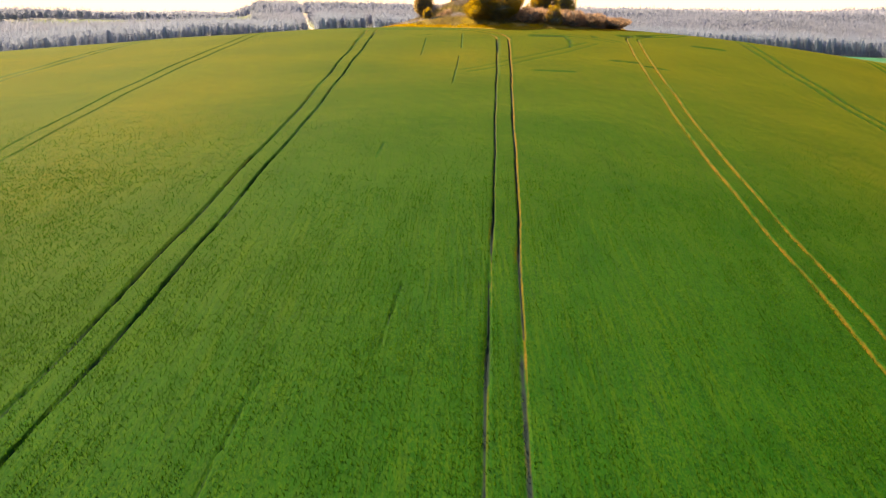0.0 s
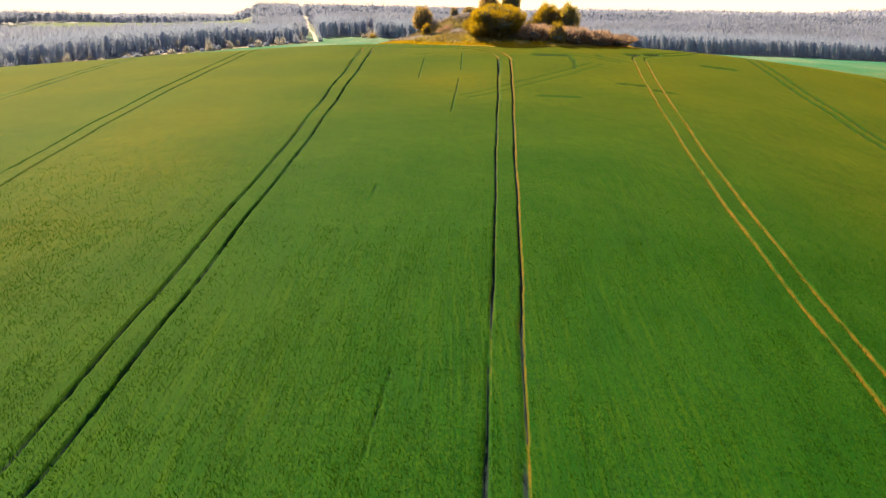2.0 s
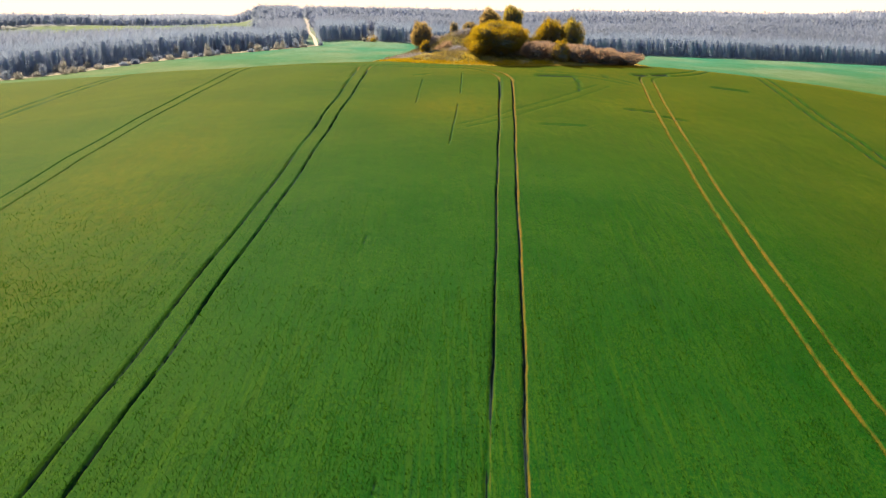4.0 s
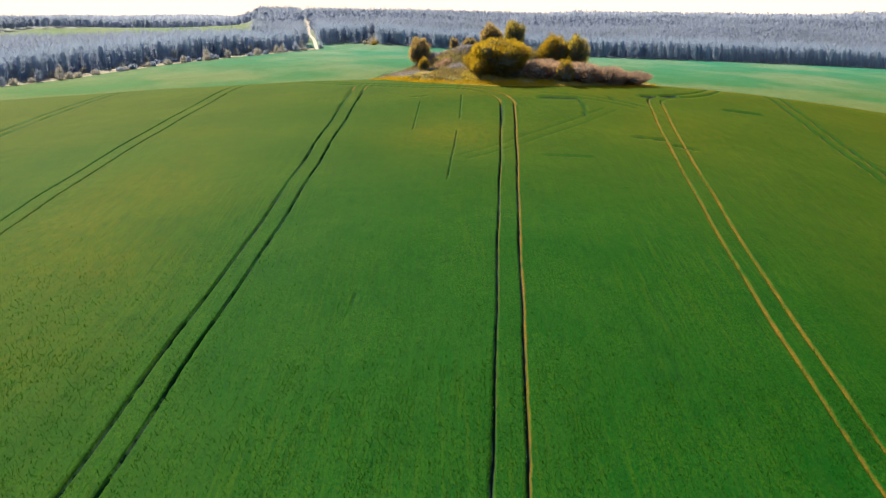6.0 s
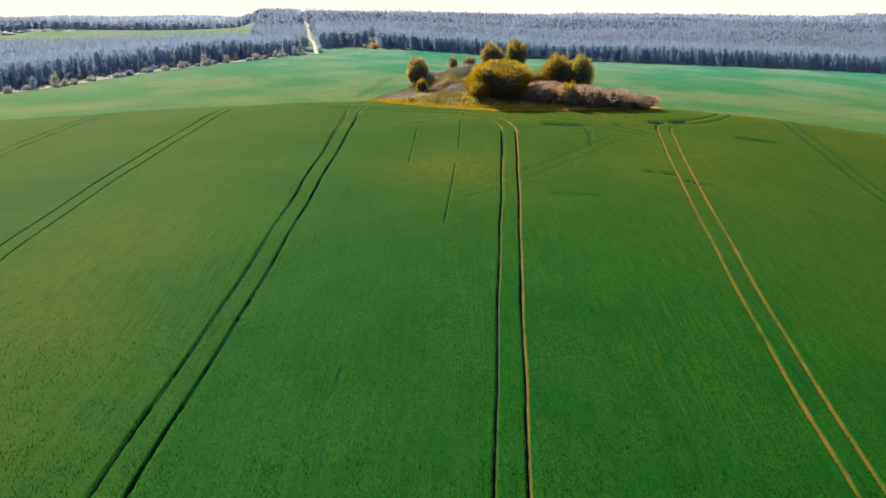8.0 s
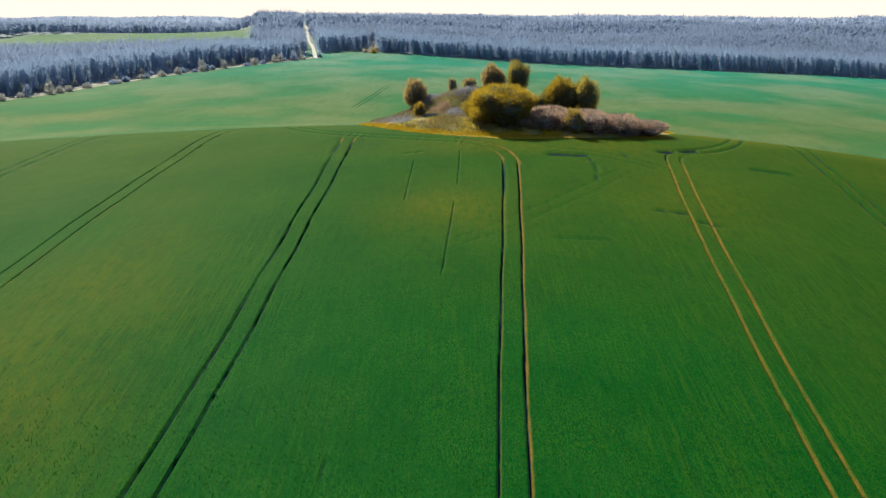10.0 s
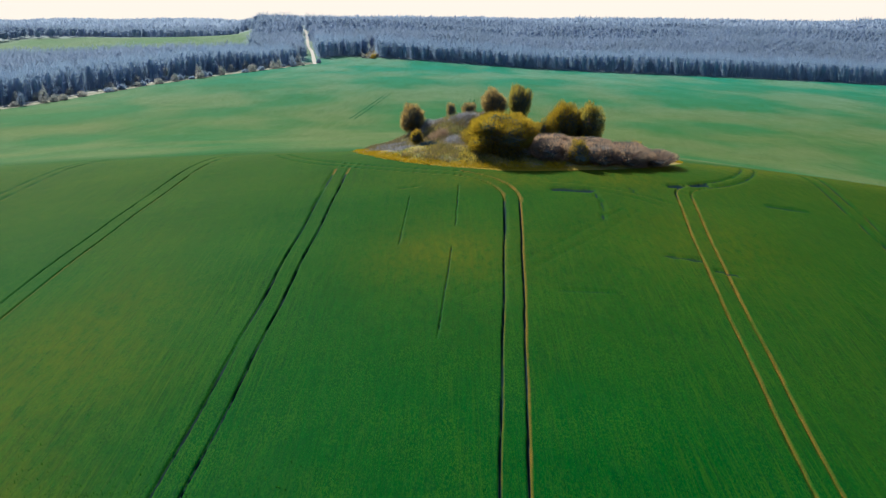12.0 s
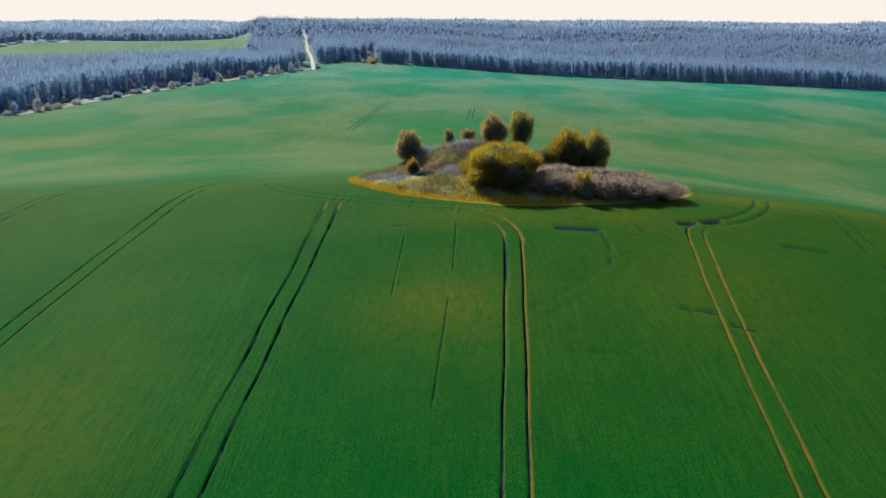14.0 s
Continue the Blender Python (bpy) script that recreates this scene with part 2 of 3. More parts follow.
def edge_right(x):
    return 838 - 0.2345 * (x - 10)


def road_x(y):
    return -104 - 0.17 * (y - 800)


def ride_x(y):
    return -66 - 0.085 * (y - 856)


def wooded(x, y):
    belt = (x < edge_left(y) - 15) & (y < 738 + 0.6 * (x + 318)) & (y > 380)
    clearing_end = 1010 + 1.6 * np.clip(x + 437, -60, 400)
    far_left = (x <= road_x(y)) & (y > np.where(x < -0.193 * y, clearing_end, 765)) & (x < edge_left(np.minimum(y, 800)) - 12)
    main = (x > road_x(y)) & (y > edge_right(x) + 3)
    open_road = (np.abs(x - road_x(y) + 1.5) < 6.0 - 1.5 * smooth(y, 900, 1200)) & (y > 770) & (y < 1420)
    ride = (np.abs(x - ride_x(y)) < 8.0 - 4.5 * smooth(y, 850, 900)) & (y > 840) & ((y < 905) | (y > 1180))
    return (belt | far_left | main) & ~open_road & ~ride


def wood_floor(x, y):
    """Leaf litter instead of crop under the trees."""
    k = np.zeros_like(x)
    for dx, dy in ((0, 0), (-6, 0), (6, 0), (0, -6), (0, 6)):
        k += wooded(x + dx, y + dy)
    return k / 5


# ---- wheel ruts, drill gaps and lodged patches ----
def bezier(p0, p1, p2, n=14):
    t = np.linspace(0, 1, n)[:, None]
    return (1 - t) ** 2 * np.array(p0) + 2 * t * (1 - t) * np.array(p1) + t * t * np.array(p2)


def shifted(line, d):
    """The line moved d metres to its right."""
    g = np.gradient(line, axis=0)
    g /= np.linalg.norm(g, axis=1, keepdims=True)
    return line + d * np.stack([g[:, 1], -g[:, 0]], 1)


def straight(x0, slope, bow, ya, yb):
    y = np.linspace(ya, yb, 2 + int((yb - ya) / 4))
    wob = 0.05 * np.sin(y * 0.11 + x0) + 0.035 * np.sin(y * 0.31 + 2 * x0)
    return np.stack([x0 + slope * (y - 100) + bow * np.clip(y - 100, -80, 110) ** 2 + wob, y], 1)


TRACK = 1.9
CUTS = []                                       # line, half width, depth


def pair(line, half=0.12, depth=0.38, straw=(0.0, 0.0), filled=0.0):
    """Two wheel ruts; straw: how strongly sunlight is painted on each one's right wall, filled: how much straw tone
    lies in it.
    """
    CUTS.append((line, half, depth, straw[0], filled))
    CUTS.append((shifted(line, TRACK), half, depth, straw[1], filled))


pair(straight(-40.9, 0.008, 0.00065, -60, 203), 0.085, 0.20, (0.1, 0.5), 0.15)
pair(straight(-63.5, 0.010, 0.00060, -60, 205), 0.11, 0.24, (0.3, 0.4), 0.1)
pair(straight(-16.4, 0.0430, -0.00014, -60, 174), 0.095, 0.36, (0.06, 0.12), 0.0)
pair(straight(5.5, 0.0580, -0.000025, -60, 160), 0.092, 0.34, (0.30, 0.75), 0.0)
pair(straight(26.1, 0.0500, 0.00042, -60, 164), 0.11, 0.20, (0.3, 0.3), 0.9)
pair(straight(55.4, -0.0950, 0.00086, -60, 184), 0.12, 0.24, (0.1, 0.2), 0.1)
pair(straight(78.0, -0.0950, 0.00086, -60, 176), 0.11, 0.22, (0.4, 0.4), 0.4)
pair(bezier((8.9, 159.5), (9.4, 168.0), (2.8, 171.6)), 0.13, 0.22, (0.5, 0.9), 0.75)
pair(bezier((31.0, 163.5), (31.0, 168.6), (35.6, 170.6)), 0.12, 0.34, (0.3, 0.3), 0.2)
pair(np.array([(-13.95, 174.2), (-13.9, 176.4)]), 0.16, 0.2, (0.6, 0.6), 0.9)
pair(bezier((2.3, 132.0), (9.0, 137.5), (23.4, 158.5)), 0.10, 0.09)
pair(bezier((15.5, 168.6), (24.0, 167.0), (29.6, 160.8)), 0.14, 0.12)
pair(bezier((2.8, 171.6), (-6.0, 174.6), (-12.4, 177.8)), 0.13, 0.20)
pair(bezier((-12.4, 177.8), (-22.0, 182.0), (-24.6, 191.0)), 0.13, 0.20)
pair(bezier((35.6, 170.6), (43.0, 173.6), (46.0, 188.0)), 0.15, 0.28)
for a, b, half, depth in (((3.3, 166), (2.85, 151), 0.055, 0.22), ((2.4, 143.5), (1.2, 122), 0.055, 0.22), ((-2.8, 161.5), (-3.3, 145), 0.05, 0.18),
                          ((-2.6, 56), (-3.4, 47), 0.045, 0.17), ((-8.4, 51.5), (-8.8, 46.5), 0.05, 0.17), ((-9.0, 43), (-9.7, 33), 0.045, 0.15),
                          ((-5.8, 91), (-6.1, 86), 0.05, 0.17), ((15.7, 165.0), (19.9, 164.6), 0.68, 0.34), ((31.3, 168.4), (32.3, 168.6), 0.66, 0.34),
                          ((34.4, 169.4), (36.0, 170.0), 0.66, 0.34), ((25.3, 142.9), (28.6, 142.1), 0.38, 0.22), ((29.7, 139.6), (31.7, 138.7), 0.32, 0.20),
                          ((42.4, 163.1), (46.6, 162.5), 0.45, 0.18), ((12.8, 132.4), (17.8, 132.6), 0.3, 0.12), ((-4.1, 165.4), (-2.0, 166.0), 0.16, 0.16),
                          ((25.5, 166.4), (26.0, 164.0), 0.2, 0.2)):
    CUTS.append((np.linspace(a, b, 6), half, depth, 0.0, 0.0))
CUTS.append((bezier((20.4, 164.4), (21.2, 159), (19.9, 153)), 0.14, 0.22, 0.0, 0.0))


def ripening(x, y):
    """Where the crop is further on: yellower patches on the slope."""
    g = 0.03 + 0.12 * wobble(x, y * 0.6, 0.07, 91) + 0.04 * smooth(y, 70, 130)
    g = g + 0.50 * np.exp(-((x + 30) / 10) ** 2 - ((y - 106) / 36) ** 2) * (0.8 + 0.4 * wobble(x, y, 0.2, 92)) + 0.48 * np.exp(-((x - 2) / 8) ** 2 - ((y - 143) / 9) ** 2) * (0.8 + 0.4 * wobble(x, y, 0.3, 93))
    g = g + 0.25 * np.exp(-((x - 30) / 12) ** 2 - ((y - 150) / 14) ** 2)
    g = g + 0.42 * np.exp(-((x - 14) / 24) ** 2 - ((y - 170.0) / 5) ** 2) * (0.8 + 0.4 * wobble(x, y, 0.3, 94)) + 0.35 * np.exp(-((x - 44) / 8) ** 2 - ((y - 184) / 6) ** 2)
    return np.clip(g, 0, 0.9)


def cut_depth(x, y, grow=1.0):
    """How far the crop is pressed down, how bare the soil is, and how much straw tone, partly painted sunlight, shows,
    at every (x, y).
    """
    depth, bare, lit_straw = np.zeros_like(x), np.zeros_like(x), np.zeros_like(x)
    for line, half, deep, straw, filled in CUTS:
        half = half * grow
        lo, hi = line.min(0) - 1.5, line.max(0) + 1.5
        pick = np.nonzero((x > lo[0]) & (x < hi[0]) & (y > lo[1]) & (y < hi[1]))[0]
        if not len(pick):
            continue
        px, py, best, right = x[pick], y[pick], np.full(len(pick), 1e9), np.zeros(len(pick))
        for a, b in zip(line[:-1], line[1:]):
            d = b - a
            t = np.clip(((px - a[0]) * d[0] + (py - a[1]) * d[1]) / (d @ d), 0, 1)
            away = np.hypot(px - a[0] - t * d[0], py - a[1] - t * d[1])
            right = np.where(away < best, (px - a[0]) * d[1] - (py - a[1]) * d[0], right)
            best = np.minimum(best, away)
        best = np.abs(best + 0.025 * wobble(px, py, 2.6, 12))          # ragged lips
        g = np.exp(-(best / half) ** 4)
        depth[pick] = np.maximum(depth[pick], deep * g)
        bare[pick] = np.maximum(bare[pick], g * min(1.0, deep / 0.3) * (1 - filled))
        if straw:
            patch = 0.88 + 0.22 * wobble(px, py, 0.35, 6) + 0.22 * wobble(px, py, 2.4, 16) + 0.15 * smooth(py, 80, 140)
            lit_bank = np.exp(-((best - half * 1.1) / ((0.05 + 0.07 * straw) * (1 + 1.2 * smooth(py, 50, 120)))) ** 2) * (right > 0) * straw ** 0.5        # sunlight on the right-hand wall, put into the straw colour
            lit_straw[pick] = np.maximum(lit_straw[pick], np.clip(np.maximum(lit_bank, g * filled) * patch, 0, 1))
    return depth, bare, lit_straw


# ---- the mound ----
MX, MY = 11.0, 196.0


def mound_rim(a):
    """Radius of the mound's foot for the angle a (0 is +x)."""
    return 23.0 + 2.6 * np.cos(2 * (a + 0.55)) + 1.2 * np.cos(3 * a + 0.6) + 1.7 * np.exp(-((a + 1.15) / 0.55) ** 2)


def mound_rise(x, y):
    dx, dy = x - MX, y - MY
    d = np.hypot(dx, dy) / mound_rim(np.arctan2(dy, dx))
    return 2.3 * (1 - np.clip(d, 0, 1) ** 1.6) + 3.6 * (1 - smooth(np.hypot((x - 6) / 16, (y - 198) / 10), 0.15, 1.0)), d


def surface(x, y):
    """Land with the mound on it, for what stands there."""
    r, d = mound_rise(np.asarray(x, float), np.asarray(y, float))
    return land(x, y) + np.where(d < 1, r, 0)


def mesh_from(name, verts, faces, mats, smooth_shade=False, slots=None):
    me = bpy.data.meshes.new(name)
    verts, faces = np.asarray(verts, np.float32), np.asarray(faces, np.int32)
    n, k = faces.shape
    me.vertices.add(len(verts))
    me.vertices.foreach_set("co", verts.ravel())
    me.loops.add(n * k)
    me.loops.foreach_set("vertex_index", faces.ravel())
    me.polygons.add(n)
    me.polygons.foreach_set("loop_start", np.arange(0, n * k, k, dtype=np.int32))
    me.polygons.foreach_set("loop_total", np.full(n, k, np.int32))
    me.polygons.foreach_set("use_smooth", np.full(n, smooth_shade))
    if slots is not None:
        me.polygons.foreach_set("material_index", np.asarray(slots, np.int32))
    for m in mats:
        me.materials.append(m)
    me.update()
    me.validate()
    return me


def grid_faces(nx, ny):
    i = (np.arange(ny - 1)[:, None] * nx + np.arange(nx - 1)[None, :]).ravel()
    return np.stack([i, i + 1, i + 1 + nx, i + nx], 1)


def float_attr(me, name, values):
    me.attributes.new(name, "FLOAT", "POINT").data.foreach_set("value", np.asarray(values, np.float32))


def wobble(x, y, scale, seed):
    """Cheap smooth noise in -1 .. 1 from turned waves."""
    r, out = np.random.RandomState(seed), 0
    for k in range(7):
        a, ph, s = r.uniform(0, 6.28), r.uniform(0, 6.28), scale * r.uniform(0.6, 1.7)
        out = out + np.sin((x * np.cos(a) + y * np.sin(a)) * s + ph + 1.3 * np.sin((x * np.sin(a) - y * np.cos(a)) * s * 0.7))
    return out / 4.5


def axis(fine_lo, fine_hi, step, lo, hi, grow=1.12):
    mid, up, dn, s = list(np.arange(fine_lo, fine_hi, step)), [], [], step
    v = mid[-1]
    while v < hi:
        s *= grow
        v += s
        up.append(v)
    v, s = mid[0], step
    while v > lo:
        s *= grow
        v -= s
        dn.append(v)
    return dn[::-1] + mid + up


us = axis(-80, 84, 0.36, -3600, 3600, 1.10)
for x0, lo, hi in ((-16.6, -0.8, 0.8), (5.5, -0.7, 0.7), (26.4, -0.9, 1.5), (-40.6, -1.2, 1.0)):
    for off in (0, TRACK):
        us += list(x0 + off + np.arange(lo, hi, 0.1))
us += list(np.arange(-1.0, 0.55, 0.1)) + list(np.arange(-6.65, -5.3, 0.1))
us = np.unique(np.round(us, 2))
us = us[np.r_[True, np.diff(us) > 0.06]]
vs = np.array(axis(24, 206, 0.50, -700, 4600, 1.06))
vs = np.unique(np.r_[vs, np.arange(440, 920, 7.0)])
us = np.unique(np.r_[us, np.arange(-420, 420, 9.0)])
U, V = np.meshgrid(us, vs)
X = (U + 0.048 * np.clip(V - 100, -100, 150)).ravel()
Y = V.ravel()
cutd, bare, lit_straw = cut_depth(X, Y)
near = (np.abs(X) < 90) & (Y > 20) & (Y < 215)
rough = np.where(near, 0.012 * wobble(X, Y * 0.6, 2.4, 1), 0.0) + 0.10 * wobble(X, Y, 0.25, 2) * smooth(Y, -50, 20)
Z = land(X, Y) - cutd + rough * (1 - bare)
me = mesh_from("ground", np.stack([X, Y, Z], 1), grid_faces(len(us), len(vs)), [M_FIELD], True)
float_attr(me, "soil", bare * (0.75 + 0.25 * np.clip(wobble(X, Y, 1.2, 5) + 0.6, 0, 1)))
float_attr(me, "straw", lit_straw)
float_attr(me, "ripe", ripening(X, Y) * (1 - smooth(Y, 185, 215)))
float_attr(me, "wood", wood_floor(X, Y))
# far and pale: distance masks that blend in the haze-tinted colours
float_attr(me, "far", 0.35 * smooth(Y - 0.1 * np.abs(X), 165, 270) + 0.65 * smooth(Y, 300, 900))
# where that imitated backlight acts: the near slope, outside the ruts
float_attr(me, "backlit_sheen", (1 - smooth(Y - 0.1 * np.abs(X), 140, 215)) * (1 - np.clip(3 * cut_depth(X, Y, 2.0)[1] + 3 * lit_straw, 0, 1)))
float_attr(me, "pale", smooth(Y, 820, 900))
tagged(new("ground", me), "rolling green cereal field with wheel tracks and bare drill gaps", "field", kind="structure")

# crop blades on the near slope
rng = np.random.RandomState(11)


def crop_blades():
    """Leaning blades in drill rows, thin and thick by turns along and across the rows."""
    pts = []
    for ya, yb, n in ((26, 50, 90000), (50, 80, 110000), (80, 115, 70000)):
        y = rng.uniform(ya, yb, n)
        x = rng.uniform(-1, 1, n) * (0.47 * y + 4)
        pts.append(np.stack([x, y], 1))
    p = np.concatenate(pts)
    u = np.round((p[:, 0] - 0.048 * (p[:, 1] - 100)) / 0.26) * 0.26
    lean_row = np.sin(u * 7.3) * 0.5 + np.sin(u * 23.1) * 0.5
    dense = 0.55 + 0.30 * lean_row + 0.45 * wobble(u * 3.0, p[:, 1] * 0.5, 0.9, 55) + 0.35 * wobble(p[:, 0], p[:, 1] * 0.5, 0.16, 56)
    keep = rng.uniform(0, 1, len(p)) < np.clip(dense, 0.2, 1) * (1 - smooth(p[:, 1], 70, 115))
    p, u = p[keep], u[keep]
    x = u + 0.048 * (p[:, 1] - 100) + rng.normal(0, 0.055, len(p))
    y = p[:, 1]
    _, b, w = cut_depth(x, y)
    _, d = mound_rise(x, y)
    ok = (b < 0.2) & (w < 0.3) & (d > 1.02)
    x, y = x[ok], y[ok]
    n = len(x)
    z = land(x, y) - 0.03 + 0.10 * wobble(x, y, 0.25, 2)
    far = 1 + smooth(y, 45, 130) * 0.5
    a, h = rng.uniform(0, 6.28, n), rng.uniform(0.09, 0.19, n)
    w, lean = rng.uniform(0.016, 0.034, n) * far, rng.uniform(0.04, 0.20, n) * far ** 0.5
    ca, sa = np.cos(a), np.sin(a)
    root = np.stack([x, y, z], 1)
    side = np.stack([-sa * w, ca * w, 0 * w], 1)
    tip = root + np.stack([ca * lean, sa * lean, h + 0.02], 1)
    verts = np.stack([root - side, root + side, tip], 1).reshape(-1, 3)
    return mesh_from("crop", verts, np.arange(len(verts)).reshape(-1, 3), [M_BLADE])


tagged(new("crop", crop_blades()), "dense young green cereal blades standing in drill rows", "crop", kind="stuff")

# glowing ring added for the bright, hazy sky along the horizon, far behind everything
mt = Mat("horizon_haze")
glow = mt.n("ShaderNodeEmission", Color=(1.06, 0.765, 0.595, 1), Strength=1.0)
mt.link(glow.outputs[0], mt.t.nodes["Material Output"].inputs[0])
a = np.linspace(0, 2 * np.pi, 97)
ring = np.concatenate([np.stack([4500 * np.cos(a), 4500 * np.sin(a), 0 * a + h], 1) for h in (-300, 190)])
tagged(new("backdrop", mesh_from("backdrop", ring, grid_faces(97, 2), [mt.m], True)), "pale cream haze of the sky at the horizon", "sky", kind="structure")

# mound
na, nr = 150, 46
A, R = np.meshgrid(np.linspace(0, 2 * np.pi, na), np.linspace(0, 1.07, nr))
rim = mound_rim(A)
X, Y = (MX + R * rim * np.cos(A)).ravel(), (MY + R * rim * np.sin(A)).ravel()
rise, d = mound_rise(X, Y)
Z = land(X, Y) + np.where(d < 1, rise, 0) + 0.28 * wobble(X, Y, 0.8, 7) * (1 - smooth(d, 0.9, 1.0)) + 0.07 * wobble(X, Y, 2.6, 8) * (1 - smooth(d, 0.93, 1.02)) + 0.10 * wobble(X, Y, 0.25, 2) + 0.02 + 0.04 * (1 - smooth(d, 0.98, 1.04)) - 0.30 * smooth(d, 1.03, 1.07)
me = mesh_from("mound", np.stack([X, Y, Z], 1), grid_faces(na, nr), [M_TURF], True)
float_attr(me, "edge", smooth(d, 0.93, 0.985) * (1 - smooth(X, 17, 25) * (Y < 186)))
tagged(new("mound", me), "low overgrown burial mound with rough dry turf", "mound", kind="structure")


def tufts(name, spots, hmin, hmax, wid, material, seed, per=7, spread=0.25):
    r = np.random.RandomState(seed)
    p = np.repeat(spots, per, 0)
    n = len(p)
    x, y = p[:, 0] + r.normal(0, spread, n), p[:, 1] + r.normal(0, spread, n)
    z = surface(x, y) - 0.02
    a, h = r.uniform(0, 6.28, n), r.uniform(hmin, hmax, n)
    w, lean = wid * r.uniform(0.6, 1.3, n), h * r.uniform(0.1, 0.7, n)
    ca, sa = np.cos(a), np.sin(a)
    root = np.stack([x, y, z], 1)
    side = np.stack([-sa * w, ca * w, 0 * w], 1)
    tip = root + np.stack([ca * lean, sa * lean, h], 1)
    v = np.stack([root - side, root + side, tip], 1).reshape(-1, 3)
    return new(name, mesh_from(name, v, np.arange(len(v)).reshape(-1, 3), [material]))


def ring_spots(n, dlo, dhi, seed, keep=None):
    r = np.random.RandomState(seed)
    a, d = r.uniform(0, 2 * np.pi, n), np.sqrt(r.uniform(dlo ** 2, dhi ** 2, n))
    x, y = MX + d * mound_rim(a) * np.cos(a), MY + d * mound_rim(a) * np.sin(a)
    if keep is not None:
        k = keep(x, y)
        x, y = x[k], y[k]
    return np.stack([x, y], 1)


patchy = lambda s, lo: (lambda x, y: wobble(x, y, 0.35, s) > lo)
tagged(tufts("dry_grass", ring_spots(9000, 0, 0.95, 21, patchy(31, -0.15)), 0.3, 0.9, 0.04, M_GRASS_DRY, 41), "tall dry straw and mauve grass tufts on the mound", "grass", kind="stuff")
tagged(tufts("green_grass", ring_spots(9000, 0, 0.95, 22, patchy(32, -0.1)), 0.25, 0.6, 0.04, M_LEAF_GREEN, 42), "mixed green grass and weeds on the mound", "grass", kind="stuff")
tagged(tufts("yellow_grass", ring_spots(6500, 0.93, 1.03, 23, lambda x, y: (x < 22) | (y > 186)), 0.12, 0.36, 0.035, M_GRASS_YEL, 43), "yellow flowering grass fringe round the mound's foot", "grass", kind="stuff")


# ---- trees and shrubs ----
def part(name, me, parent, label=""):
    ob = new(name, me)
    ob.parent = parent
    if label:
        ob["label"] = label
    return ob


def limb(verts, faces, a, b, ra, rb, sides=5):
    """A tapered round limb from a to b."""
    d = (b - a)
    d = d / max(np.linalg.norm(d), 1e-6)
    s = np.cross(d, (0.3, 0.9, 0.2))
    s /= np.linalg.norm(s)
    q = np.cross(d, s)
    base = len(verts)
    for c, r in ((a, ra), (b, rb)):
        for k in range(sides):
            t = 2 * math.pi * k / sides
            verts.append(c + r * (math.cos(t) * s + math.sin(t) * q))
    for k in range(sides):
        m = (k + 1) % sides
        faces.append((base + k, base + m, base + sides + m, base + sides + k))


def skeleton_of(r, height, width, stems, forks):
    """Limbs of a tree or shrub and the points where its twigs end."""
    verts, faces, tips = [], [], []
    for s in range(stems):
        a0 = r.uniform(0, 6.28)
        foot = np.array([math.cos(a0), math.sin(a0), 0]) * (0.04 * width * min(1, stems - 1) + 0.02)
        out = np.array([math.cos(a0), math.sin(a0), 0]) * width * 0.5 * (0.25 if stems == 1 else 0.75) * r.uniform(0.2, 1)
        mid = foot + out * 0.35 + np.array([0, 0, height * 0.33])
        rad = 0.022 * height / math.sqrt(stems) + 0.02
        limb(verts, faces, foot - np.array([0, 0, 0.15]), mid, rad, rad * 0.7, 6)
        for f in range(forks):
            a = r.uniform(0, 6.28)
            q = math.sqrt(r.uniform(0.05, 1))
            end = np.array([math.cos(a) * q * width * 0.46, math.sin(a) * q * width * 0.46, 0]) * 0.7 + out * 0.6
            end[2] = height * (0.42 + 0.5 * r.uniform(0, 1) * (1 - 0.4 * q * q))
            elbow = mid + (end - mid) * 0.5 + np.array([0, 0, 0.08 * height])
            limb(verts, faces, mid, elbow, rad * 0.5, rad * 0.3, 4)
            limb(verts, faces, elbow, end, rad * 0.3, rad * 0.1, 3)
            tips += [elbow, end]
    return verts, faces, np.array(tips)


def slivers(name, p, way, length, width, material, r):
    """One mesh of slim pointed leaves and twiglets that start at p and point along way."""
    n = len(p)
    way = way / (np.linalg.norm(way, axis=1, keepdims=True) + 1e-6)
    side = np.cross(way, r.standard_normal((n, 3)))
    side /= np.linalg.norm(side, axis=1, keepdims=True) + 1e-6
    long = (length * r.uniform(0.5, 1.4, n))[:, None]
    wide = (width * r.uniform(0.6, 1.4, n))[:, None]
    v = np.stack([p - side * wide * 0.5, p + way * long, p + side * wide * 0.5], 1).reshape(-1, 3)
    return mesh_from(name, v, np.arange(len(v)).reshape(-1, 3), [material])


